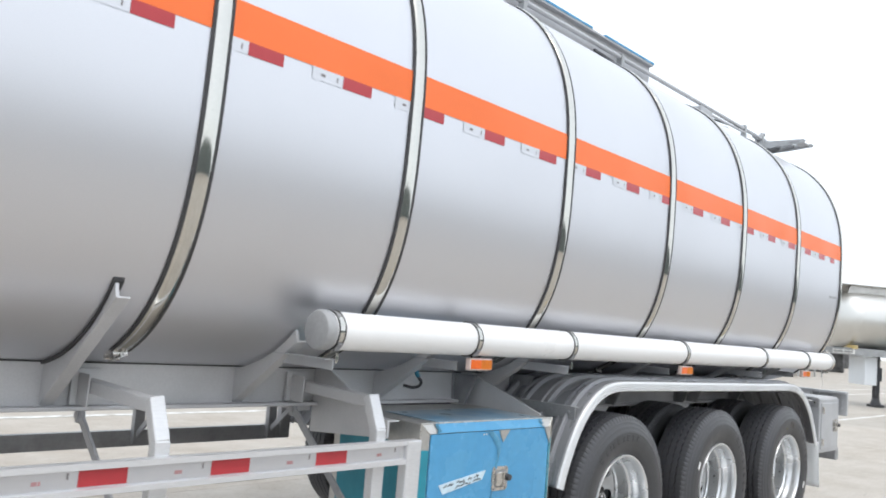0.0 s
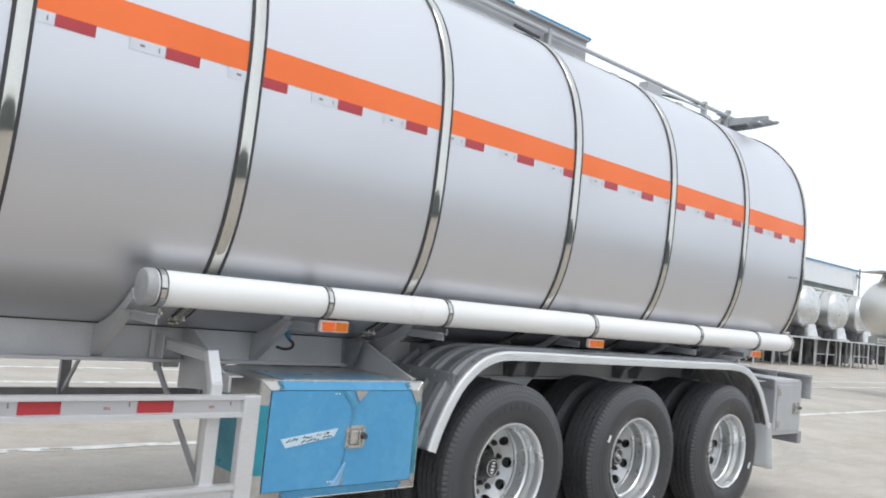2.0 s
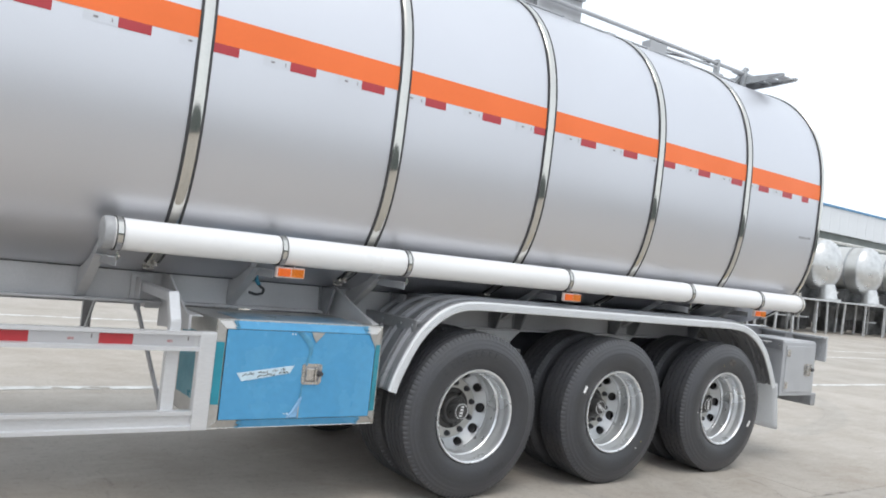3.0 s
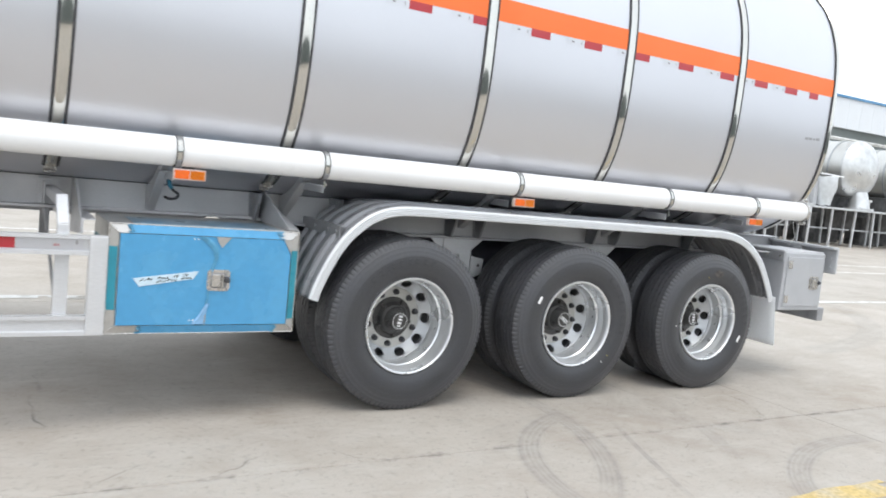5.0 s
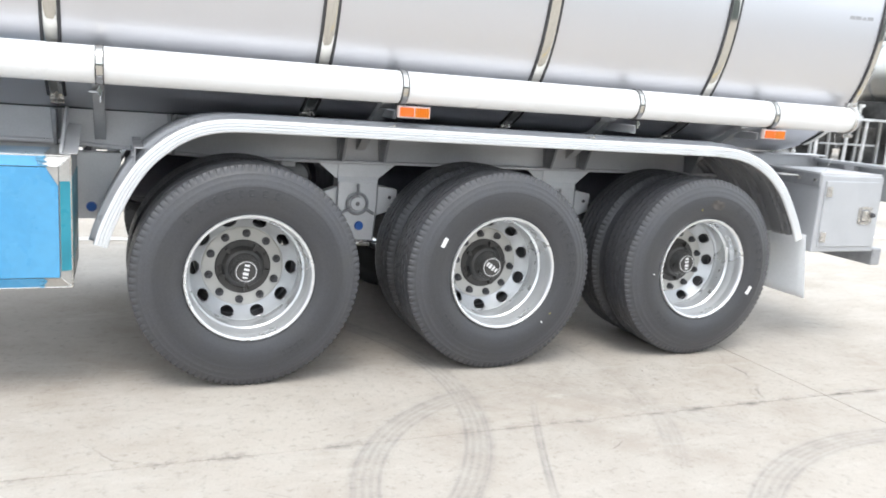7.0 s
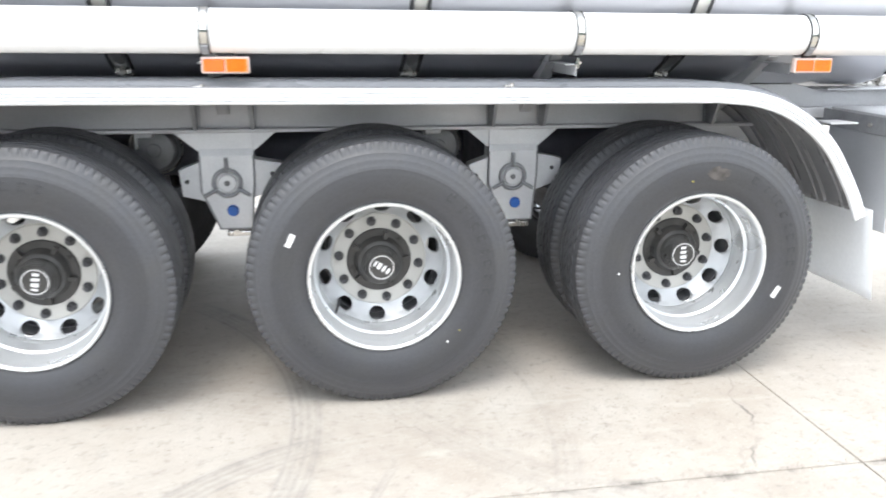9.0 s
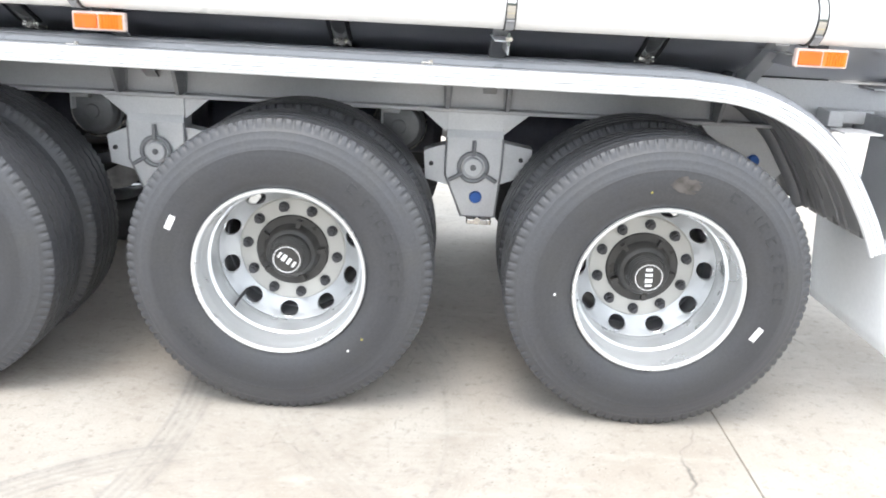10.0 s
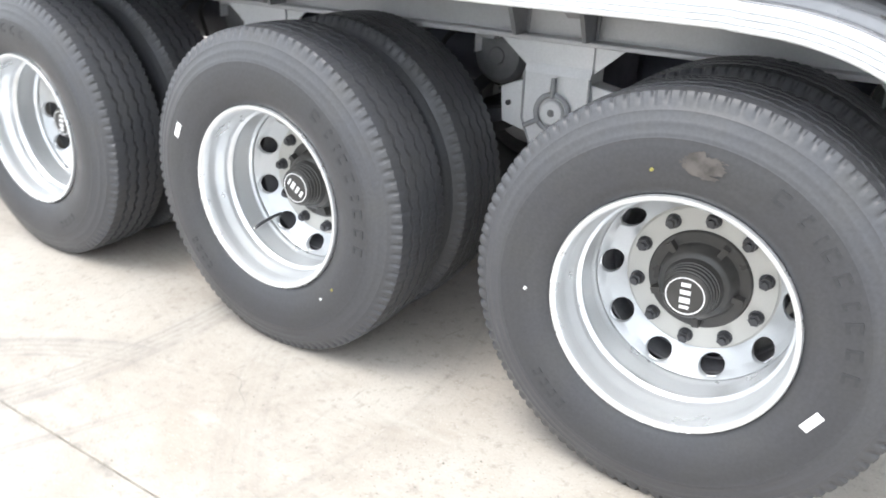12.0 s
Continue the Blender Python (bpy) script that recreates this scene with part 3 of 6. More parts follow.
sweep(bead, [(-9.2 + 0.25 * i, 0.640 + 0.004 * noise.noise((i * 0.7, 0, 0)), belly_z(0.640) + tank_lift(-9.2 + 0.25 * i) - 0.002) for i in range(46)], 0.0035, 6)
put("sealant_bead", bead, RUBBER, trailer, "black sealant bead along the beam")


def saddle(x, reach, wide=0.012):
    """A gusset under the tank: from the beam out to the given y."""
    bm = bmesh.new()
    n = 10
    top = [(0.645 + (reach - 0.645) * k / n, belly_z(0.645 + (reach - 0.645) * k / n) + tank_lift(x) - 0.012) for k in range(n + 1)]
    outline = [(0.645, 1.095), *top, (reach - 0.015, top[-1][1] - 0.045)]
    plate(bm, outline, "x", x - wide / 2, x + wide / 2)
    bar(bm, (x + 0.02, 0.645, 1.098), (x + 0.02, reach - 0.015, top[-1][1] - 0.045), 0.05, 0.008, (0, 0, 1), 0.002)
    return bm


put("saddle", saddle(-4.42, 0.125), GREY, trailer, "grey saddle gusset")
pad = bmesh.new()
rows = []
for k in range(13):
    y = 0.645 + (0.120 - 0.645) * k / 12
    z = belly_z(y) + tank_lift(-4.42)
    rows.append([pad.verts.new((-4.42 + dx, y, z + dz)) for dx, dz in ((-0.016, -0.013), (0.022, -0.013), (0.022, 0.003), (-0.016, 0.003))])
for p, q in zip(rows, rows[1:]):
    for k in range(4):
        pad.faces.new((p[k], p[(k + 1) % 4], q[(k + 1) % 4], q[k]))
pad.faces.new(rows[0]), pad.faces.new(rows[-1])
put("saddle_pad", pad, RUBBER, trailer, "black rubber saddle strip")

PIPE_Y, PIPE_Z, PIPE_R = 0.045, 1.452, 0.077
CLIPS = (-3.575, -2.74, -1.945, -0.615, 0.73, 1.68)
for xc in CLIPS:
    put("saddle", saddle(xc - 0.03, 0.225), GREY, trailer, "grey saddle gusset")
    bm = bmesh.new()
    tip = PIPE_Y + (0.06 if xc in (-2.74, -0.615, 1.68) else -0.035)
    # an angle section, its upright leg on the far edge
    plate(bm, [(xc - 0.042, 1.342), (xc + 0.004, 1.342), (xc + 0.004, 1.298), (xc - 0.0005, 1.298), (xc - 0.0005, 1.3375), (xc - 0.042, 1.3375)], "y", tip, 0.36)
    put("pipe_arm", bm, GREY_LIGHT, trailer, "grey bracket arm under the pipe")

# hose pipe along the flank
bm = bmesh.new()
rod(bm, (-3.60, PIPE_Y, PIPE_Z), (2.315, PIPE_Y, PIPE_Z), PIPE_R, 40)
pipe = put("storage_pipe", bm, WHITE_PIPE, trailer, "white plastic storage pipe with end caps", smooth=True)
for xa, xb in ((-3.648, -3.60), (2.315, 2.35)):
    bm = bmesh.new()
    rim = PIPE_R + 0.004
    prof = [(0.0, xa if xa < 0 else xb), (rim - 0.02, xa if xa < 0 else xb), (rim - 0.006, xa + 0.004 if xa < 0 else xb - 0.004), (rim, xa + 0.014 if xa < 0 else xb - 0.014), (rim, xb if xa < 0 else xa), (PIPE_R - 0.01, xb if xa < 0 else xa)]
    turn(bm, prof, 40)
    bmesh.ops.transform(bm, matrix=Matrix.Translation((0, PIPE_Y, PIPE_Z)) @ Matrix(((0, 1, 0, 0), (1, 0, 0, 0), (0, 0, 1, 0), (0, 0, 0, 1))), verts=bm.verts)
    put("end_cap", bm, CAP_GREY if xa < 0 else GREY_LIGHT, pipe, "pale grey end cap" if xa < 0 else "grey end cap with a hinge", smooth=True)
clip = None
for xc in CLIPS:
    if clip is None:
        bm = bmesh.new()
        turn(bm, [(PIPE_R + 0.0005, -0.013), (PIPE_R + 0.004, -0.013), (PIPE_R + 0.004, 0.013), (PIPE_R + 0.0005, 0.013)], 40)
        bmesh.ops.transform(bm, matrix=Matrix(((0, 1, 0, 0), (1, 0, 0, 0), (0, 0, 1, 0), (0, 0, 0, 1))), verts=bm.verts)
        clip = put("pipe_clip", bm, STEEL, pipe, "bright steel clip band", Matrix.Translation((xc, PIPE_Y, PIPE_Z)), True)
        bm = bmesh.new()
        for dx in (-0.0150, 0.0150):
            b2 = bmesh.new()
            turn(b2, [(PIPE_R + 0.0005, -0.0022), (PIPE_R + 0.0055, -0.0022), (PIPE_R + 0.0055, 0.0022), (PIPE_R + 0.0005, 0.0022)], 40)
            bmesh.ops.transform(b2, matrix=Matrix.Translation((dx, 0, 0)) @ Matrix(((0, 1, 0, 0), (1, 0, 0, 0), (0, 0, 1, 0), (0, 0, 0, 1))), verts=b2.verts)
            me = bpy.data.meshes.new("edge")
            b2.to_mesh(me), b2.free(), bm.from_mesh(me)
        edge = put("clip_edging", bm, RUBBER, pipe, "black rubber clip edging", Matrix.Translation((xc, PIPE_Y, PIPE_Z)), True)
        bm = bmesh.new()
        rod(bm, (0, -0.055, -0.085), (0, -0.055, -0.125), 0.006, 10)
        rod(bm, (0, -0.055, -0.098), (0, -0.055, -0.110), 0.012, 6)
        nut = put("clip_bolt", bm, STEEL, pipe, "bright clip bolt", Matrix.Translation((xc, PIPE_Y, PIPE_Z)), True)
        bm = bmesh.new()
        for q in range(4):
            a = -0.62 - 0.13 * q
            c = Vector((0, -math.cos(a) * (PIPE_R + 0.009), math.sin(a) * (PIPE_R + 0.009)))
            bar(bm, c - Vector((0.013, 0, 0)), c + Vector((0.013, 0, 0)), 0.008, 0.008, (0, 0, 1), 0.002)
        worm = put("clip_screw", bm, RIM_DARK, pipe, "grey clip tightening screw", Matrix.Translation((xc, PIPE_Y, PIPE_Z)))
    else:
        m = Matrix.Translation((xc, PIPE_Y, PIPE_Z))
        share(clip, m), share(edge, m), share(worm, m)
        if xc not in (-2.74, -0.615, 1.68):
            share(nut, m)


def side_lamp(x):
    bm = bmesh.new()
    box(bm, x, x + 0.165, 0.006, 0.035, 1.308, 1.366, 0.006)
    lamp = put("side_lamp", bm, CLEAR_RIM, trailer, "amber side marker lamp under the pipe")
    for xa, xb in ((x + 0.007, x + 0.080), (x + 0.085, x + 0.158)):
        bm = bmesh.new()
        if xa > x + 0.05:
            teeth = [(xa + 0.004 + 0.0045 * k, 0.002 if k % 2 == 0 else -0.004) for k in range(15)]
            plate(bm, [(xa, 0.012), (xa, 0.003), *teeth, (xb, 0.003), (xb, 0.012)], "z", 1.315, 1.359)
        else:
            box(bm, xa, xb, 0.0, 0.012, 1.315, 1.359, 0.004)
        put("lens", bm, AMBER if xa < x + 0.05 else AMBER_DULL, lamp, "orange lens" if xa < x + 0.05 else "amber ribbed lens")
    bm = bmesh.new()
    box(bm, x + 0.05, x + 0.11, 0.033, 0.05, 1.33, 1.40, 0.003)
    put("lamp_bracket", bm, RUBBER, lamp)


for xl in (-2.760, -0.634, 1.635):
    side_lamp(xl)

# hose by the second saddle
bm = bmesh.new()
sweep(bm, spline([(-2.64, 0.50, 1.335), (-2.683, 0.43, 1.340), (-2.702, 0.42, 1.275), (-2.672, 0.42, 1.232), (-2.643, 0.43, 1.212), (-2.645, 0.44, 1.188), (-2.675, 0.46, 1.178), (-2.70, 0.50, 1.185)], 6), 0.008, 8)
hose = put("air_hose", bm, RUBBER, trailer, "black air hose looped behind the saddle", smooth=True)
bm = bmesh.new()
sweep(bm, spline([(-2.690, 0.427, 1.318), (-2.698, 0.421, 1.295), (-2.694, 0.420, 1.262), (-2.678, 0.420, 1.240)], 4), 0.012, 10)
put("hose_tape", bm, BLUE_WIRE, hose, "blue tape round the hose", smooth=True)

# ---- fender ----
LIPLINE = [(-1.976, 0.695), (-1.955, 0.765), (-1.916, 0.858), (-1.868, 0.953), (-1.807, 1.047), (-1.738, 1.120), (-1.658, 1.182), (-1.580, 1.222), (-1.499, 1.246), (-1.40, 1.258), (-1.20, 1.260), (-0.4, 1.256), (0.5, 1.252), (1.25, 1.250), (1.36, 1.246), (1.49, 1.234), (1.62, 1.198), (1.75, 1.130), (1.872, 1.024), (1.958, 0.905), (2.022, 0.80), (2.062, 0.715)]
arc = [(p[0], p[2]) for p in spline([(x, 0, z) for x, z in LIPLINE], 4)]


def arc_normal(i):
    (xa, za), (xb, zb) = arc[max(i - 1, 0)], arc[min(i + 1, len(arc) - 1)]
    return Vector((-(zb - za), xb - xa)).normalized()


section = [(0.014, -0.058), (0.004, -0.057), (0.000, -0.052), (0.000, -0.0465), (0.0075, -0.0445), (0.0075, -0.0435), (0.001, -0.0415), (0.001, -0.0335), (0.0075, -0.0315), (0.0075, -0.0305), (0.001, -0.0285), (0.001, -0.0205), (0.0075, -0.0185), (0.0075, -0.0175), (0.001, -0.0155), (0.002, -0.008), (0.007, -0.001), (0.014, 0.000)]
ridges = [0.094, 0.149, 0.263, 0.319, 0.432, 0.488, 0.585]
flat = []
for k in range(0, 201):
    y = 0.03 + 0.60 * k / 200
    h = sum((0.024, 0.014)[i % 2] * math.exp(-((y - r) / (0.0095, 0.0055)[i % 2]) ** 4) for i, r in enumerate(ridges))
    flat.append((y, h - 0.002 - 0.021 * k / 200))


def skin(sec, lo=0, hi=None):
    bm = bmesh.new()
    hi = hi or len(arc)
    rows = []
    for i in range(lo, hi):
        nx, nz = arc_normal(i)
        rows.append([bm.verts.new((arc[i][0] + nx * h, y, arc[i][1] + nz * h)) for y, h in sec])
    for p, q in zip(rows, rows[1:]):
        for k in range(len(sec) - 1):
            bm.faces.new((p[k], p[k + 1], q[k + 1], q[k]))
    return bm


fender = put("fender", skin([(0.014, 0.0)] + flat + [(0.635, -0.06)]), FENDER, trailer, "long grey ribbed fender over three wheels", smooth=True, angle=60)
thick = fender.modifiers.new("sheet", "SOLIDIFY")
thick.thickness, thick.offset = 0.004, 1
put("fender_lip", skin(section), LIP, fender, "pale rolled fender edge with fine grooves", smooth=True, angle=50)
bm = bmesh.new()
box(bm, -1.812, -1.806, 0.036, 0.645, 1.046, 1.116, 0.001)
box(bm, -1.806, -1.774, 0.036, 0.645, 1.110, 1.116, 0.001)
for yb in (0.075, 0.20, 0.42):
    rod(bm, (-1.812, yb, 1.082), (-1.822, yb, 1.082), 0.009, 6)
put("fender_bracket", bm, RING_GREY, fender, "grey angle bracket bolted on")
bm = bmesh.new()
plate(bm, [(1.85, 0.03), (1.975, 0.03), (1.955, 0.13), (1.85, 0.13)], "z", 1.100, 1.106)
put("fender_bracket", bm, GREY, fender, "grey angle bracket bolted on")
for yb in (0.12, 0.235, 0.36):
    bm = bmesh.new()
    i = len(arc) - 22
    nx, nz = arc_normal(i)
    rod(bm, (arc[i][0] - nx * 0.016, yb, arc[i][1] - nz * 0.016), (arc[i][0] + nx * 0.012, yb, arc[i][1] + nz * 0.012), 0.008, 6)
    put("fender_bolt", bm, LATCH, fender, "bright bolt")
for xb in (-0.64, 0.49):
    bm = bmesh.new()
    rod(bm, (xb, 0.035, 1.25), (xb, 0.035, 1.270), 0.007, 6)
    box(bm, xb - 0.03, xb, 0.025, 0.048, 1.256, 1.264, 0.002)
    put("fender_bolt", bm, LATCH, fender, "bright bolt with washer")
low = [i for i, (x, z) in enumerate(arc) if x < -1.7 and z < 1.03]
put("fender_apron", skin([(0.63 + 0.03 * k, 0.010 * (k % 4 == 1) - 0.023) for k in range(13)], 0, max(low) + 1), FENDER, fender, "inner end of the ribbed fender", smooth=True, angle=60)
back = [i for i, (x, z) in enumerate(arc) if x > 1.7 and z < 1.03]
put("fender_apron", skin([(0.63 + 0.03 * k, 0.010 * (k % 4 == 1) - 0.023) for k in range(13)], min(back), len(arc)), FENDER, fender, "inner end of the ribbed fender", smooth=True, angle=60)
copy_thing(fender, Matrix.Translation((0.05, 2 * YC, 0)) @ Matrix.Rotation(math.pi, 4, "Z"))
bm = bmesh.new()
n = 8
rows = []
for k in range(n + 1):
    z = 0.735 - 0.41 * k / n
    dx = 0.06 * (k / n) ** 1.3
    rows.append([bm.verts.new((2.090 + dx + 0.008 * math.sin(3 * y + k * 0.3), y, z)) for y in (0.005 + 0.60 * j / 10 for j in range(11))])
for p, q in zip(rows, rows[1:]):
    for j in range(10):
        bm.faces.new((p[j], p[j + 1], q[j + 1], q[j]))
flap = put("mudflap", bm, FLAP, trailer, "white translucent plastic mudflap", smooth=True)
t = flap.modifiers.new("sheet", "SOLIDIFY")
t.thickness = 0.006

# ---- wheels ----
def tyre_mesh():
    n = 618
    prof = [(0.292, 0.020), (0.298, 0.006), (0.306, -0.001), (0.322, -0.009), (0.345, -0.017), (0.375, -0.0225), (0.400, -0.024), (0.420, -0.023),
            (0.430, -0.0212), (0.4335, -0.0216), (0.437, -0.0199), (0.441, -0.0197), (0.445, -0.0178), (0.462, -0.0115), (0.466, -0.0114), (0.470, -0.0090),
            (0.486, -0.0015), (0.490, -0.0012), (0.495, 0.0025), (0.500, 0.0055), (0.512, 0.0105), (0.5235, 0.0150), (0.5290, 0.0210), (0.5310, 0.0420)]
    prof += [(0.5312, 0.060), (0.519, 0.062), (0.519, 0.069), (0.5322, 0.071), (0.5330, 0.100), (0.520, 0.102), (0.520, 0.109), (0.5335, 0.111), (0.5338, 0.128)]
    half = len(prof)
    prof += [(r, 0.256 - y) for r, y in reversed(prof)]

    def move(i, k, r, y):
        kk, sgn = (k, 1) if k < half else (len(prof) - 1 - k, -1)
        if i % 6 in (0, 1) and 20 <= kk <= 23:
            dr, dy = ((0.001, 0.0042), (0.002, 0.0075), (0.0026, 0.0045), (0.0006, 0.0))[kk - 20]
            r, y = r - dr, y + sgn * dy
        if 24 <= kk <= 31:
            y += 0.0042 * math.sin(2 * math.pi * 62 * i / n + (0 if kk < 28 else 2.1))
        if kk in (24, 27, 28, 31) and i % 3 == 0:
            r -= 0.0012
        return r, y
    bm = bmesh.new()
    turn(bm, prof, n, move=move)
    for v in bm.verts:
        if v.co.z < -0.529:
            v.co.z = -0.529
    return bm


def rim_mesh():
    bm = bmesh.new()
    turn(bm, [(0.294, 0.014), (0.300, 0.006), (0.301, -0.003), (0.298, -0.009), (0.292, -0.0095), (0.287, -0.006), (0.2845, 0.002), (0.2832, 0.014), (0.2826, 0.018), (0.2826, 0.024), (0.2836, 0.044), (0.2834, 0.050), (0.2820, 0.056), (0.2768, 0.074), (0.2748, 0.080), (0.2738, 0.084), (0.2737, 0.096), (0.2730, 0.099),
              (0.2690, 0.103), (0.2636, 0.108), (0.2628, 0.111), (0.2640, 0.115), (0.2685, 0.121), (0.2692, 0.134), (0.2697, 0.184), (0.2685, 0.191), (0.2648, 0.196), (0.2626, 0.200), (0.2626, 0.205), (0.2645, 0.211), (0.2620, 0.217), (0.2560, 0.222)], 96)
    return bm


def disc_mesh():
    """The dished disc with ten hand holes and a raised ring for the nuts."""
    bm = bmesh.new()
    r0, r1, n = 0.199, 0.262, 24

    def cone(r):
        t = max(0.0, (r - r0) / (r1 - r0))
        return 0.266 - 0.057 * t ** 1.2
    for s in range(10):
        mid = (s + 0.625) * math.pi / 5
        edge, hole, lip, back = [], [], [], []
        for k in range(n):
            a = 2 * math.pi * k / n
            c, q = math.cos(a), math.sin(a)
            f = 1 / max(abs(c), abs(q))
            rr, aa = 0.5 * (r0 + r1) + 0.5 * (r1 - r0) * c * f, mid + math.pi / 10 * q * f
            edge.append(bm.verts.new((rr * math.cos(aa), cone(rr), rr * math.sin(aa))))
            for ring, grow, dy in ((hole, 1.05, 0.0), (lip, 1.0, 0.003), (back, 0.98, 0.014)):
                rr, aa = 0.2335 + 0.0255 * grow * c, mid + 0.0340 * grow / 0.2335 * q
                ring.append(bm.verts.new((rr * math.cos(aa), cone(rr) + dy, rr * math.sin(aa))))
        for k in range(n):
            j = (k + 1) % n
            for p, q in ((edge, hole), (hole, lip), (lip, back)):
                bm.faces.new((p[k], p[j], q[j], q[k]))
    bmesh.ops.remove_doubles(bm, verts=bm.verts, dist=0.0004)
    return bm


def nut_face_mesh():
    bm = bmesh.new()
    turn(bm, [(0.2060, 0.2720), (0.1990, 0.2668), (0.1965, 0.2662), (0.1945, 0.2640), (0.1930, 0.2615), (0.1905, 0.2605), (0.120, 0.2605)], 80)
    return bm


def hub_mesh():
    bm = bmesh.new()
    turn(bm, [(0.135, 0.264), (0.135, 0.256), (0.131, 0.252), (0.105, 0.250), (0.101, 0.246), (0.094, 0.214), (0.088, 0.208), (0.078, 0.205), (0.075, 0.200), (0.0735, 0.186), (0.0705, 0.184), (0.070, 0.176), (0.0675, 0.1745), (0.067, 0.164), (0.064, 0.162), (0.0635, 0.152), (0.0605, 0.150), (0.060, 0.145), (0.056, 0.1412), (0.0, 0.1412)], 48)
    return bm


def rib_mesh():
    bm = bmesh.new()
    plate(bm, [(0.088, 0.007), (0.124, 0.009), (0.124, -0.009), (0.088, -0.007)], "y", 0.226, 0.254)
    return bm


def badge_mesh():
    bm = bmesh.new()
    turn(bm, [(0.0470, 0.1408), (0.0470, 0.1396), (0.0500, 0.1396), (0.0500, 0.1408)], 48)
    # four plain bars in place of the maker's mark
    for xa, w, h in ((-0.0305, 0.0085, 0.024), (-0.0115, 0.0150, 0.027), (0.0100, 0.0115, 0.027), (0.0300, 0.0110, 0.024)):
        box(bm, xa - w / 2, xa + w / 2, 0.1392, 0.1410, -h / 2, h / 2, 0.0006)
    return bm


def nut_mesh():
    bm = bmesh.new()
    rod(bm, (0, 0.263, 0), (0, 0.257, 0), 0.020, 16)
    rod(bm, (0, 0.258, 0), (0, 0.236, 0), 0.0165, 6)
    rod(bm, (0, 0.237, 0), (0, 0.228, 0), 0.011, 10, 0.009)
    return bm


def letter_bars(wheel, turned, spans, r, size, gap, first=[None]):
    """Faint raised bars along an arc of the sidewall, in place of the maker's words."""
    a = 0.0
    for w in spans:
        m = turned @ Matrix.Rotation(-a, 4, "Y") @ Matrix.Translation((r, -0.0236, 0)) @ Matrix.Rotation(math.pi / 2, 4, "Y") @ Matrix.Diagonal((w * 0.72, 1, size, 1))
        if first[0] is None:
            bm = bmesh.new()
            for xa, xb, za, zb in ((-0.5, -0.22, -0.5, 0.5), (-0.22, 0.5, 0.26, 0.5), (-0.22, 0.5, -0.5, -0.26)):
                box(bm, xa, xb, -0.0015, 0.003, za, zb)
            first[0] = put("letter_bar", bm, LETTER, wheel, "dark raised bar of lettering", m)
        else:
            share(first[0], m, wheel)
        a -= (w + gap) / r


def sidewall_mark(x, z, w, h, spin, off=0.0250):
    bm = bmesh.new()
    box(bm, -w / 2, w / 2, -off, -off + 0.004, -h / 2, h / 2, 0.001, Matrix.Translation((x, 0, z)) @ Matrix.Rotation(spin, 4, "Y"))
    return bm


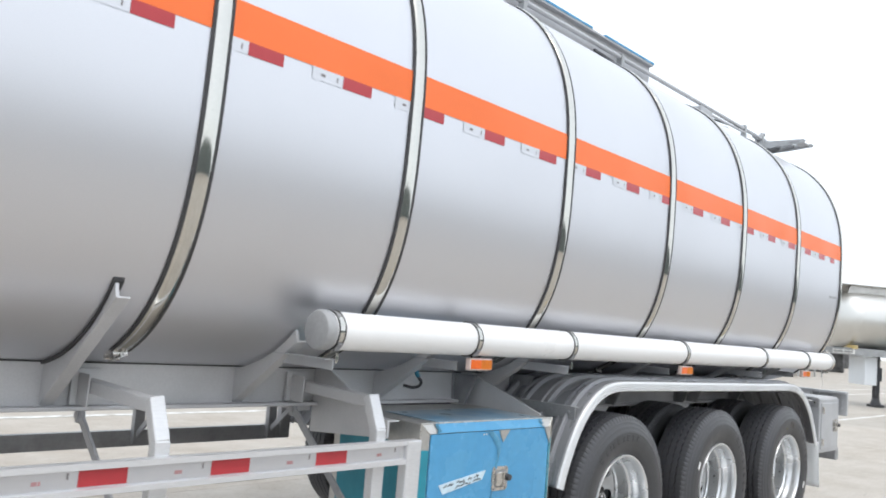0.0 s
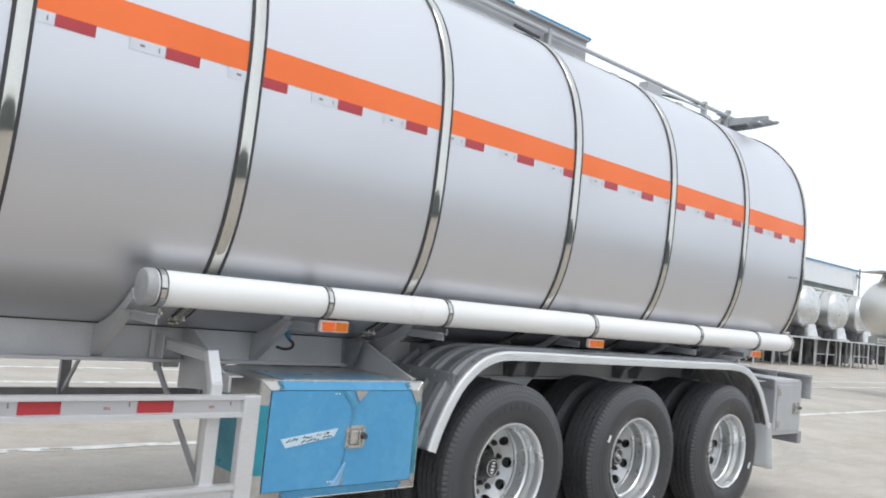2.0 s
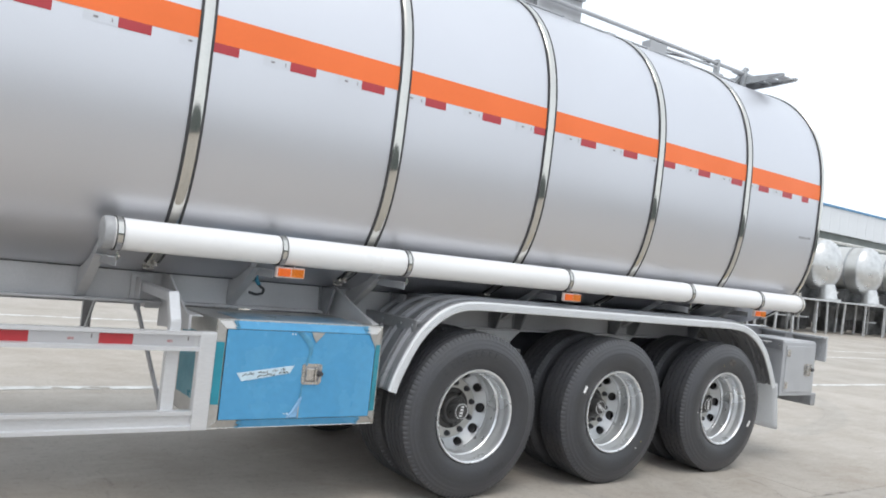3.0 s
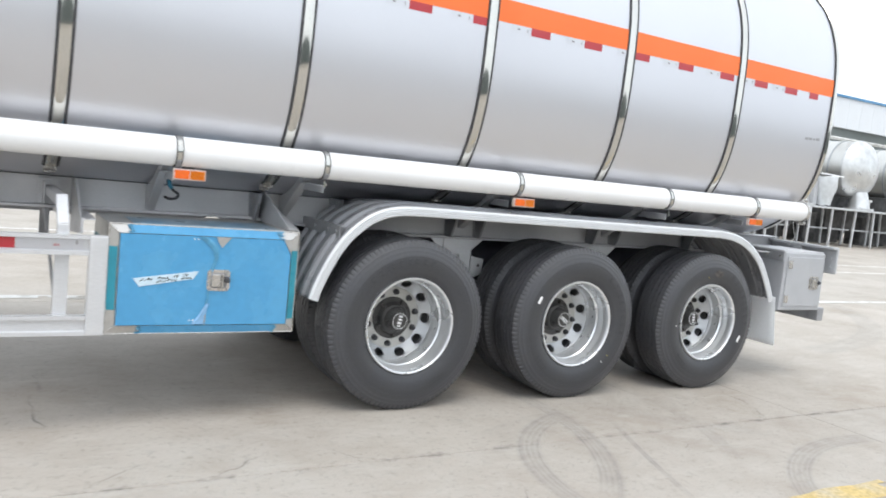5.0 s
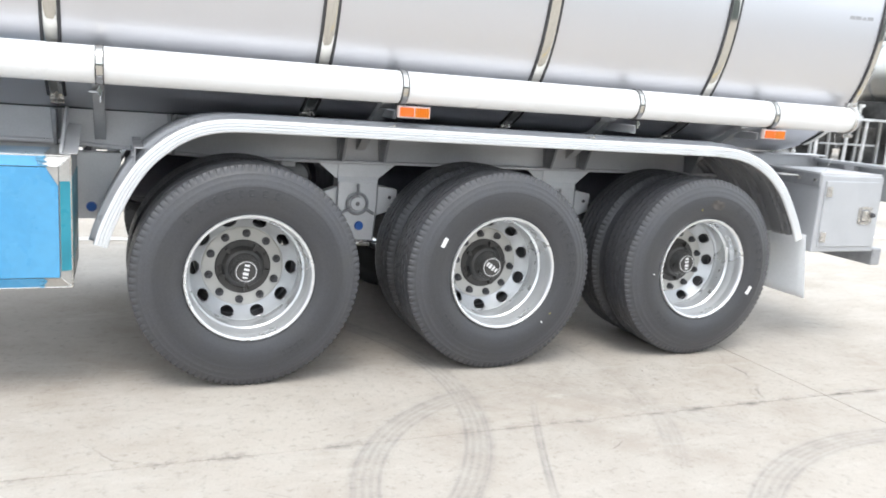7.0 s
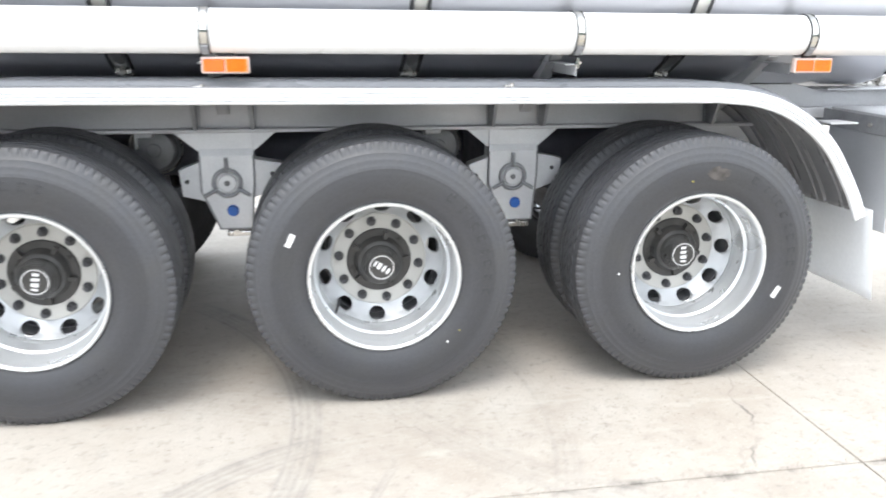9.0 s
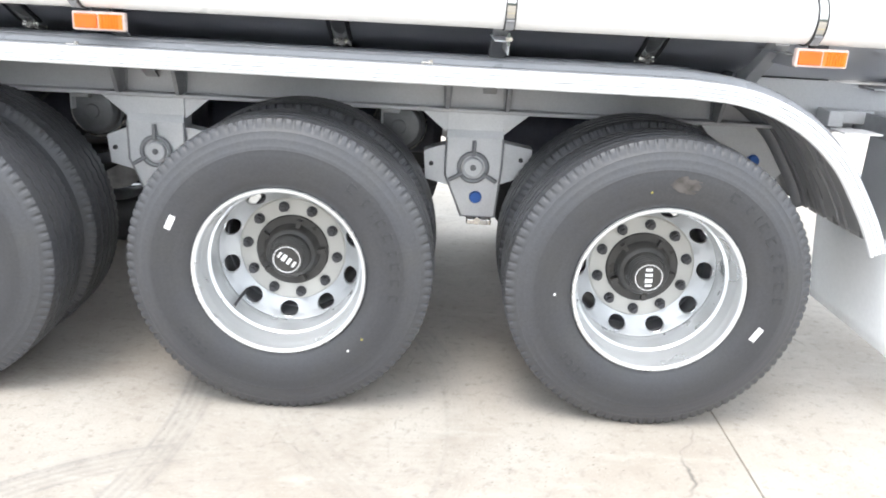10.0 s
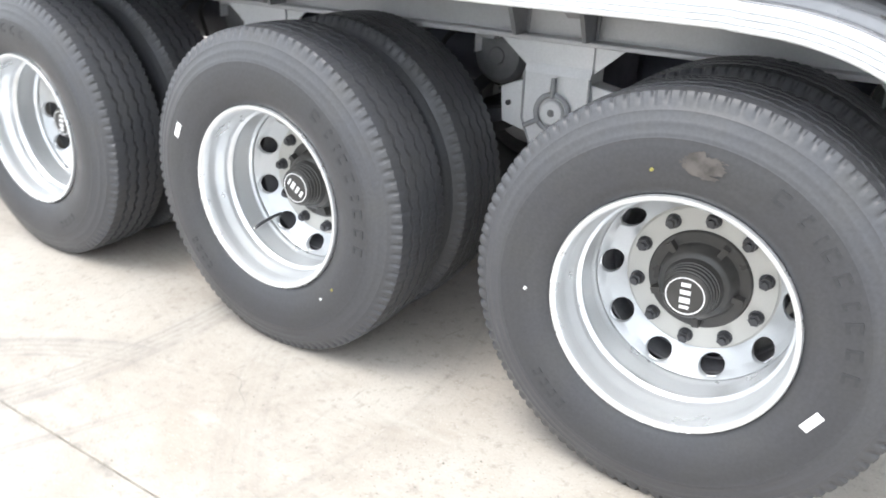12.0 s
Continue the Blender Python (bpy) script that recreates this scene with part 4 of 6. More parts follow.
AXLES = (-1.31, 0.0, 1.31)
SPIN = (0.40, 0.131, 0.384)          # how each outer wheel stands
BADGE = (-1.40, 0.60, -1.62)
WORD = (0.042, 0.022, 0.012, 0.032, 0.034, 0.024, 0.036, 0.034, 0.034)
WORDS = {-1.31: -2.36, 0.0: -0.90, 1.31: -1.05}
MODELS = {-1.31: 0.90, 0.0: 2.30, 1.31: 2.20}
wheel = None
for ax, spin, bspin in zip(AXLES, SPIN, BADGE):
    m = Matrix.Translation((ax, 0, HUB_Z))
    roll = Matrix.Rotation(spin, 4, "Y")
    if wheel is None:
        wheel = put("wheel", rim_mesh(), RIM, trailer, "silver steel wheel with hand holes", m @ roll, True, 40)
        tyre = put("tyre", tyre_mesh(), TYRE, wheel, "black ribbed truck tyre", roll.inverted(), True, 32)
        disc = put("disc", disc_mesh(), DISC, wheel, "silver wheel disc with hand holes", smooth=True, angle=30)
        face = put("nut_face", nut_face_mesh(), NUT_FACE, wheel, "pale grey flat ring under the nuts", smooth=True, angle=30)
        hub = put("hub", hub_mesh(), HUB, wheel, "black wheel hub with cap", smooth=True)
        nuts = []
        for k in range(5):
            mk = Matrix.Rotation(-k * math.pi / 2.5 - 0.2, 4, "Y")
            nuts.append(put("hub_rib", rib_mesh(), HUB, wheel, "black hub rib", mk) if k == 0 else share(nuts[0], mk))
        lug = None
        for k in range(10):
            mk = Matrix.Rotation(-k * math.pi / 5, 4, "Y") @ Matrix.Translation((0.1675, 0, 0))
            lug = put("wheel_nut", nut_mesh(), DARK, wheel, "black wheel nut", mk, True) if k == 0 else share(lug, mk)
            nuts.append(lug)
        badge = put("badge", badge_mesh(), WHITE_MARK, wheel, "white ring and bars on the hub cap", roll.inverted() @ Matrix.Rotation(bspin, 4, "Y"))
        inner = new("inner_tyre", tyre.data)
        inner.parent, inner.matrix_basis = trailer, Matrix.Translation((ax, 0.345, HUB_Z))
        tagged(inner, "black inner twin tyre")
        bm = bmesh.new()
        turn(bm, [(0.296, 0.01), (0.285, 0.0), (0.262, 0.03), (0.255, 0.20), (0.285, 0.25)], 48)
        turn(bm, [(0.262, -0.09), (0.268, -0.09), (0.268, 0.0), (0.262, 0.0)], 48)
        turn(bm, [(0.0, -0.02), (0.215, -0.02), (0.215, 0.26), (0.0, 0.26)], 40)
        innerrim = put("brake_drum", bm, RIM_DARK, inner, "dark steel brake drum and inner rim", smooth=True)
    else:
        other = share(wheel, m @ roll)
        share(tyre, roll.inverted(), other)
        share(hub, Matrix(), other)
        share(disc, Matrix(), other)
        share(face, Matrix(), other)
        for nu in nuts:
            share(nu, nu.matrix_basis.copy(), other)
        share(badge, roll.inverted() @ Matrix.Rotation(bspin, 4, "Y"), other)
        it = share(inner, Matrix.Translation((ax, 0.345, HUB_Z)))
        share(innerrim, Matrix(), it)
        marks = [(0.0, -0.357, 0.170, 0.022, 0.052, 0.45), (1.31, 0.353, -0.133, 0.022, 0.055, 0.55)]
        for xa, dx, dz, w, h, sp in marks:
            if xa == ax:
                put("paint_mark", sidewall_mark(dx, dz, w, h, sp), WHITE_MARK, other, "white paint mark on the sidewall", roll.inverted())
        dots = [(0.0, 0.244, -0.271, WHITE_MARK), (0.0, 0.292, -0.225, YELLOW_MARK), (1.31, -0.360, -0.02, WHITE_MARK), (1.31, -0.075, 0.355, YELLOW_MARK)]
        for xa, dx, dz, paint in dots:
            if xa == ax:
                bm = bmesh.new()
                rod(bm, (dx, -0.018, dz), (dx, -0.0248, dz), 0.0042, 10)
                put("paint_dot", bm, paint, other, "small paint dot on the sidewall", roll.inverted())
        if ax == 0.0:
            bm = bmesh.new()
            sweep(bm, spline([(-0.168, 0.235, -0.158), (-0.176, 0.19, -0.164), (-0.186, 0.15, -0.176), (-0.192, 0.128, -0.186)], 5), 0.0055, 8)
            put("valve", bm, DARK, other, "dark tyre valve", roll.inverted(), True)
            bm = bmesh.new()
            rod(bm, (-0.192, 0.128, -0.186), (-0.197, 0.112, -0.194), 0.006, 8)
            put("valve_cap", bm, LATCH, other, "bright valve cap", roll.inverted(), True)
    near = wheel if ax == AXLES[0] else other
    for start, spans, r, size, gap in ((WORDS[ax], WORD, 0.402, 0.034, 0.024), (MODELS[ax], (0.024,) * 4, 0.395, 0.028, 0.010)):
        letter_bars(near, roll.inverted() @ Matrix.Rotation(start, 4, "Y"), spans, r, size, gap)
    # the twin wheels of the far side
    far = Matrix.Translation((ax, 2 * YC, HUB_Z)) @ Matrix.Rotation(math.pi, 4, "Z")
    o = share(wheel, far)
    share(tyre, Matrix(), o)
    share(hub, Matrix(), o)
    share(disc, Matrix(), o)
    share(face, Matrix(), o)
    it = share(inner, Matrix.Translation((ax, 2 * YC - 0.345, HUB_Z)) @ Matrix.Rotation(math.pi, 4, "Z"))
    share(innerrim, Matrix(), it)
    bm = bmesh.new()
    box(bm, ax - 0.065, ax + 0.065, 0.60, 2 * YC - 0.60, HUB_Z - 0.065, HUB_Z + 0.065, 0.012)
    for yy in (0.70, 2 * YC - 0.70):
        box(bm, ax - 0.10, ax + 0.10, yy - 0.06, yy + 0.06, HUB_Z + 0.06, HUB_Z + 0.20, 0.01)
    put("axle", bm, DARK, trailer, "black axle beam")
# the dusty smear on the third tyre
bm = bmesh.new()
turn(bm, [(0.352 + 0.0022 * k, -0.0225 - 0.0022 * math.sin(k / 30 * 1.57)) for k in range(31)], 60, 1.34, 1.62)
def smear_gap(c):
    u, v = (math.atan2(c.z, c.x) - 1.48) / 0.13, (math.hypot(c.x, c.z) - 0.386) / 0.030
    return u * u + v * v + 0.55 * noise.noise((u * 2.2 + v, v * 3.5, 5)) + 0.35 * noise.noise((u * 7, v * 11, 1)) > 0.85
bmesh.ops.delete(bm, geom=[f for f in bm.faces if smear_gap(f.calc_center_median())], context="FACES")
put("dust_smear", bm, material("brown_dust", (0.105, 0.095, 0.089), 0.8, var=0.3, scale=30), trailer, "brown dusty smear on the tyre", Matrix.Translation((1.31, -0.0012, HUB_Z)), True)

# ---- suspension ----
def hanger(x):
    bm = bmesh.new()
    pts = [(x - 0.118, 1.025), (x + 0.112, 1.025), (x + 0.112, 0.80), (x + 0.095, 0.585), (x - 0.045, 0.585), (x - 0.118, 0.76)]
    plate(bm, [(x - 0.118, 0.915), (x + 0.112, 0.915)] + pts[2:], "y", 0.648, 0.752)
    plate(bm, [(0.659, 1.025), (0.659, 0.945), (0.648, 0.9152), (0.752, 0.9152), (0.752, 1.025)], "x", x - 0.118, x + 0.112)
    h = put("spring_hanger", bm, HANGER, trailer, "light grey spring hanger under the beam")
    bm = bmesh.new()
    sweep(bm, [(p, 0.6475, q) for p, q in [(x + 0.112, 0.915)] + pts[2:] + [(x - 0.118, 0.915)]], 0.0045, 8)
    put("weld_bead", bm, RING_GREY, h, "thin grey weld bead round the plate", smooth=True)
    boss = Matrix.Translation((x - 0.005, 0.646, 0.795))
    bm = bmesh.new()
    turn(bm, [(0.0, -0.016), (0.036, -0.016), (0.040, -0.012), (0.042, 0.0)], 28)
    put("equalizer_pin", bm, HANGER, h, "pale round pin", boss, True)
    bm = bmesh.new()
    turn(bm, [(0.058 + 0.009 * math.cos(q), -0.007 + 0.009 * math.sin(q)) for q in (2 * math.pi * k / 10 for k in range(11))], 36)
    put("lock_ring", bm, RING_GREY, h, "grey locking ring", boss, True, 70)
    for a in (math.pi / 2, math.pi * 7 / 6, math.pi * 11 / 6):
        bm = bmesh.new()
        sweep(bm, [(r * math.cos(a), y, r * math.sin(a)) for r, y in ((0.050, -0.012), (0.060, -0.016), (0.112, -0.012))], 0.0085, 10)
        put("ring_arm", bm, RING_GREY, h, "grey ring arm", boss, True)
    bm = bmesh.new()
    turn(bm, [(0.0, -0.022), (0.006, -0.022), (0.0062, -0.0175), (0.012, -0.0175), (0.013, -0.0155)], 12)
    put("grease_nipple", bm, RIM_DARK, h, "dark grease nipple in the pin", boss, True)
    bm = bmesh.new()
    rod(bm, (x + 0.025, 0.66, 0.572), (x + 0.025, 0.62, 0.572), 0.016, 6)
    put("hanger_bolt", bm, LATCH, h, "bright bolt")
    bm = bmesh.new()
    box(bm, x - 0.02, x + 0.085, 0.645, 0.70, 0.550, 0.572, 0.004)
    put("keeper_plate", bm, LATCH, h, "bright keeper plate")
    bm = bmesh.new()
    rod(bm, (x + 0.012, 0.650, 0.668), (x + 0.012, 0.632, 0.668), 0.027, 20, 0.022)
    put("pin_cap", bm, BLUE_CAP, h, "blue plastic cap", smooth=True)
    # equalizer beam through the hanger, tapered to both ends
    bm = bmesh.new()
    plate(bm, [(x - 0.21, 0.845), (x - 0.10, 0.885), (x + 0.10, 0.895), (x + 0.235, 0.870), (x + 0.225, 0.765), (x + 0.10, 0.72), (x - 0.10, 0.71), (x - 0.20, 0.735)], "y", 0.662, 0.672)
    plate(bm, [(x - 0.21, 0.845), (x - 0.10, 0.885), (x + 0.10, 0.895), (x + 0.235, 0.870), (x + 0.225, 0.765), (x + 0.10, 0.72), (x - 0.10, 0.71), (x - 0.20, 0.735)], "y", 0.728, 0.738)
    bar(bm, (x - 0.21, 0.70, 0.848), (x - 0.10, 0.70, 0.888), 0.076, 0.008)
    bar(bm, (x + 0.10, 0.70, 0.897), (x + 0.235, 0.70, 0.872), 0.076, 0.008)
    put("equalizer", bm, HANGER, h, "grey rocking equalizer beam")
    bm = bmesh.new()
    plate(bm, [(x - 0.23, 1.02), (x - 0.118, 1.02), (x - 0.12, 0.93)], "y", 0.668, 0.678)
    put("gusset", bm, HANGER, h, "grey corner gusset")
    bm = bmesh.new()
    plate(bm, [(x + 0.112, 1.02), (x + 0.22, 1.02), (x + 0.114, 0.93)], "y", 0.668, 0.678)
    put("gusset", bm, HANGER, h, "grey corner gusset")
    for xe, ze in ((x - 0.178, 0.80), (x + 0.190, 0.83)):
        bm = bmesh.new()
        rod(bm, (xe, 0.663, ze), (xe, 0.654, ze), 0.010, 6)
        put("end_bolt", bm, DARK, h, "dark bolt head")
    copy_thing(h, Matrix.Translation((2 * x, 2 * YC, 0)) @ Matrix.Rotation(math.pi, 4, "Z"))


for xh in (-0.625, 0.675):
    hanger(xh)
for xh in (-1.98, 1.83):
    bm = bmesh.new()
    pts = [(xh - 0.26, 1.03), (xh + 0.13, 1.03), (xh + 0.13, 0.86), (xh + 0.06, 0.78), (xh - 0.10, 0.78), (xh - 0.16, 0.90)] if xh > 0 else [(xh - 0.12, 1.03), (xh + 0.12, 1.03), (xh + 0.10, 0.70), (xh - 0.08, 0.70)]
    plate(bm, pts, "y", 0.648, 0.658)
    plate(bm, pts, "y", 0.742, 0.752)
    box(bm, xh - 0.09, xh + 0.05, 0.658, 0.742, 0.80, 1.02, 0.004)
    h = put("end_hanger", bm, HANGER, trailer, "grey end hanger")
    bm = bmesh.new()
    zc = 0.88 if xh > 0 else 0.76
    rod(bm, (xh - 0.02, 0.650, zc), (xh - 0.02, 0.630, zc), 0.026, 20, 0.022)
    put("pin_cap", bm, BLUE_CAP, h, "blue plastic cap", smooth=True)
for ax in AXLES:
    for k in range(3):
        bm = bmesh.new()
        pts = [(ax - 0.62 + 0.05 * k, 0, 0.80 - 0.022 * k), (ax - 0.3, 0, 0.735 - 0.02 * k), (ax, 0, 0.715 - 0.02 * k), (ax + 0.3, 0, 0.735 - 0.02 * k), (ax + 0.62 - 0.05 * k, 0, 0.80 - 0.022 * k)]
        pts = spline(pts, 4)
        for p, q in zip(pts, pts[1:]):
            bar(bm, (p.x, 0.70, p.z), (q.x, 0.70, q.z), 0.075, 0.018, (0, 0, 1), 0.002)
        spring = put("leaf_spring", bm, DARK, trailer, "black leaf spring blade")
        share(spring, Matrix.Translation((0, 2 * (YC - 0.70), 0)))
    bm = bmesh.new()
    turn(bm, [(0.0, 0.0), (0.028, 0.0), (0.032, 0.004), (0.060, 0.006), (0.086, 0.010), (0.098, 0.022), (0.102, 0.036), (0.102, 0.058), (0.112, 0.062), (0.114, 0.070), (0.112, 0.078), (0.102, 0.082), (0.100, 0.130), (0.086, 0.160), (0.0, 0.165)], 36)
    chamber = put("brake_chamber", bm, CHAMBER, trailer, "round dark grey brake chamber with clamp ring", Matrix.Translation((ax + 0.35, 0.82, 0.915)), True)
    bm = bmesh.new()
    turn(bm, [(0.1145, 0.058), (0.119, 0.062), (0.119, 0.078), (0.1145, 0.082)], 36)
    box(bm, -0.012, 0.012, 0.055, 0.085, 0.112, 0.140, 0.003)
    put("clamp_ring", bm, LATCH, chamber, "bright clamp ring", smooth=True)
    bm = bmesh.new()
    box(bm, -0.075, 0.005, -0.030, 0.055, 0.062, 0.108, 0.004)
    box(bm, -0.075, -0.067, -0.030, 0.055, 0.010, 0.066, 0.002)
    put("chamber_bracket", bm, HANGER, chamber, "pale grey folded bracket on the chamber")
    bm = bmesh.new()
    bar(bm, (ax + 0.35, 0.99, 0.915), (ax + 0.02, 1.02, 0.62), 0.05, 0.016, (0, 1, 0), 0.003)
    box(bm, ax - 0.04, ax + 0.06, 0.97, 1.06, 0.57, 0.72, 0.012)
    put("slack_adjuster", bm, DARK, trailer, "black brake lever and bracket")
    bm = bmesh.new()
    sweep(bm, spline([(ax + 0.32, 0.90, 1.02), (ax + 0.20, 0.86, 1.05), (ax + 0.05, 0.84, 0.98), (ax - 0.08, 0.86, 0.90), (ax - 0.15, 0.90, 0.80)], 5), 0.010, 8)
    sweep(bm, spline([(ax + 0.40, 0.88, 1.00), (ax + 0.28, 0.82, 1.04), (ax + 0.14, 0.80, 0.95), (ax + 0.12, 0.84, 0.82)], 5), 0.010, 8)
    put("brake_hose", bm, RUBBER, trailer, "black brake hoses", smooth=True)
# guessed cylinders, then webs, added to close bright gaps between the wheels
for xr in (-1.85, -0.56, 0.76):
    bm = bmesh.new()
    turn(bm, [(0.0, 0.0), (0.10, 0.012), (0.135, 0.045), (0.14, 0.07), (0.14, 1.03), (0.135, 1.055), (0.10, 1.088), (0.0, 1.10)], 32)
    put("air_reservoir", bm, NAVY, trailer, "added dark navy cylinder closing the gap under the chassis", Matrix.Translation((xr, YC, 0.875)) @ Matrix.Rotation(-math.pi / 2, 4, "Z"), True)
for xr in (-1.98, -0.625, 0.675, 1.85):
    bm = bmesh.new()
    box(bm, xr - 0.055, xr - 0.045, 0.755, 2 * YC - 0.755, 0.70, 1.03)
    box(bm, xr - 0.055, xr + 0.05, 0.755, 2 * YC - 0.755, 0.70, 0.71)
    put("cross_web", bm, NAVY, trailer, "dark navy web between the hangers")
# upright stiffeners on the beam and stays that carry the fender
for xs in (-0.742, -0.505, 0.553, 0.790, 1.62, -1.62, -2.15):
    bm = bmesh.new()
    plate(bm, [(0.645, 1.24), (0.645, 1.037), (0.570, 1.037), (0.478, 1.24)], "x", xs - 0.007, xs + 0.007)
    plate(bm, [(xs - 0.013, 1.037), (xs + 0.013, 1.037), (xs + 0.026, 1.24), (xs - 0.026, 1.24)], "y", 0.634, 0.646)
    # the fender's shade is put into this darker grey
    put("beam_stiffener", bm, RING_GREY, trailer, "tapered stiffener on the beam, grey darkened for the fender's shade")
for xs in (-0.46, 0.84, -1.35, 1.38):
    bm = bmesh.new()
    bar(bm, (xs, 0.64, 1.20), (xs, 0.05, 1.228), 0.05, 0.025)
    put("fender_stay", bm, GREY, trailer, "grey stay under the fender")

# ---- side guard ----
def guard(side):
    """side 1: the near flank; -1: the far one."""
    def y(v):
        return v if side == 1 else 2 * YC - v

    def b(bm, x0, x1, ya, yb, z0, z1, bev=0.003):
        ya, yb = sorted((y(ya), y(yb)))
        box(bm, x0, x1, ya, yb, z0, z1, bev)

    x0, xe, up = -7.2, -3.132, 0.0
    if side == -1:
        xe, up = -2.10, 0.095
    rail = [(0.0, 0.0), (0.045, 0.0), (0.045, 0.098), (0.0, 0.098), (0.0, 0.079), (0.020, 0.076), (0.020, 0.022), (0.0, 0.019)]

    def beam(z):
        bm = bmesh.new()
        plate(bm, [(y(a), z + b) for a, b in rail], "x", x0, xe)
        return bm
    # far rails take a darker grey: the backlit flank's shade in the paint
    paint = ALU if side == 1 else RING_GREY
    g = put("side_guard", beam(0.904), paint, trailer, "aluminium side guard rail with red and silver tape" if side == 1 else "far side guard, its grey darkened for shade")
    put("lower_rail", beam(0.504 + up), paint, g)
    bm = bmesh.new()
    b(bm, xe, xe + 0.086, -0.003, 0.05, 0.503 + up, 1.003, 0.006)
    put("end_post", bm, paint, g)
    for xp in ((-3.247, -4.235, -5.225, -6.215) if side == 1 else (-2.20, -3.19, -4.18, -5.17, -6.16)):
        bm = bmesh.new()
        b(bm, xp - 0.032, xp + 0.032, 0.046, 0.092, 0.52 + up, 0.98)
        put("post", bm, paint, g)
        bm = bmesh.new()
        bar(bm, (xp, y(0.07), 0.97), (xp, y(0.07), 1.050), 0.055, 0.05, (0, 1, 0), 0.006)
        bar(bm, (xp, y(0.07), 1.040), (xp - 0.010, y(0.125), 1.185), 0.055, 0.05, (0, 1, 0), 0.006)
        put("cranked_arm", bm, paint, g, "cranked arm")
        bm = bmesh.new()
        bar(bm, (xp - 0.01, y(0.12), 1.160), (xp - 0.03, y(0.62), 1.175), 0.05, 0.05, (0, 0, 1), 0.006)
        put("arm_tube", bm, GREY, g, "grey tube to the chassis")
        bm = bmesh.new()
        b(bm, xp - 0.09, xp + 0.02, 0.622, 0.640, 1.095, 1.235)
        b(bm, xp - 0.065, xp - 0.057, 0.53, 0.63, 1.10, 1.22)
        put("arm_foot", bm, GREY, g, "grey bolted foot plate")
        bm = bmesh.new()
        bar(bm, (xp - 0.05, y(0.62), 1.075), (xp - 0.01, y(0.09), 0.58 + up), 0.035, 0.012, (1, 0, 0), 0.002)
        rod(bm, (xp - 0.06, y(0.62), 1.06), (xp - 0.03, y(0.62), 1.06), 0.018, 8)
        bar(bm, (xp - 0.05, y(0.62), 1.09), (xp - 0.05, y(0.62), 1.03), 0.03, 0.012, (1, 0, 0), 0.002)
        put("brace", bm, RING_GREY, g, "flat dark grey brace")
    if side == 1:
        r = w = p = None
        for k in range(9):
            xr = -3.453 - 0.155 - 0.454 * k
            m = Matrix.Translation((xr, 0, 0))
            if r is None:
                bm = bmesh.new()
                box(bm, 0, 0.155, 0.0175, 0.021, 0.929, 0.979)
                r = put("red_tape", bm, RED_TAPE, g, "red reflective tape", m)
                bm = bmesh.new()
                box(bm, 0.1555, 0.4535, 0.0175, 0.021, 0.929, 0.979)
                w = put("silver_tape", bm, WHITE_TAPE, g, "silver reflective tape", m)
                bm = bmesh.new()
                for xa, xb, za, zb in ((0.318, 0.334, 0.944, 0.956), (0.336, 0.344, 0.944, 0.956)):
                    box(bm, xa, xb, 0.0165, 0.0185, za, zb)
                p = put("tape_print", bm, PRINT_RED, g, "small red print", m)
                bm = bmesh.new()
                box(bm, 0.418, 0.424, 0.0165, 0.0185, 0.955, 0.975)
                q = put("tape_print", bm, PRINT, g, "small grey print", m)
            else:
                share(r, m), share(w, m), share(p, m), share(q, m)


guard(1)
guard(-1)

# ---- blue toolbox ----
BX0, BX1, BZ0, BZ1 = -3.045, -2.060, 0.508, 1.070
bm = bmesh.new()
box(bm, BX0, BX1, 0.012, 0.60, BZ0, BZ1, 0.006)
tool = put("toolbox", bm, BARE, trailer, "stainless toolbox under blue protective film")
FRAME_W = 0.044


def frame_piece(side, a, b, off=0.0, s0=0.0, s1=1.0):
    """A strip of the sloped front frame; a and b run along the side, off lifts it from the slope."""
    bm = bmesh.new()
    lo, hi = (BZ0, BZ1) if side in ("west", "east") else (BX0, BX1)
    rows = []
    for lift in (off, off - 0.003):
        for s in (s0, s1):
            y = 0.015 - 0.018 * s - lift
            w = FRAME_W * s
            for t in (max(a, lo + w), min(b, hi - w)):
                rows.append(bm.verts.new({"west": (BX0 + w, y, t), "east": (BX1 - w, y, t), "bottom": (t, y, BZ0 + w), "top": (t, y, BZ1 - w)}[side]))
    v = rows
    for q in ((0, 1, 3, 2), (4, 5, 7, 6), (0, 1, 5, 4), (2, 3, 7, 6), (0, 2, 6, 4), (1, 3, 7, 5)):
        bm.faces.new([v[k] for k in q])
    return bm


for side in ("west", "east", "top", "bottom"):
    lo, hi = (BZ0, BZ1) if side in ("west", "east") else (BX0, BX1)
    put("frame_strip", frame_piece(side, lo, hi), BARE, tool, "bare steel frame strip")
put("top_film", frame_piece("top", BX0 + 0.105, BX1 - 0.105, 0.003, 0.02, 0.98), BLUE_FILM, tool, "blue film on the lid edge")
put("bottom_film", frame_piece("bottom", BX0 + 0.165, BX1 - 0.115, 0.003, 0.02, 0.98), BLUE_FILM, tool, "blue film on the bottom edge")
put("edge_film", frame_piece("west", BZ0 + 0.125, BZ1 - 0.115, 0.003, 0.02, 0.94), TEAL_FILM, tool, "teal film on the frame edge")
put("edge_film", frame_piece("east", BZ0 + 0.075, BZ1 - 0.105, 0.003, 0.02, 0.94), TEAL_FILM, tool, "teal film on the frame edge")
bm = bmesh.new()
box(bm, BX0 + 0.12, BX1 - 0.10, 0.020, 0.37, BZ1 + 0.001, BZ1 + 0.004, 0.001)
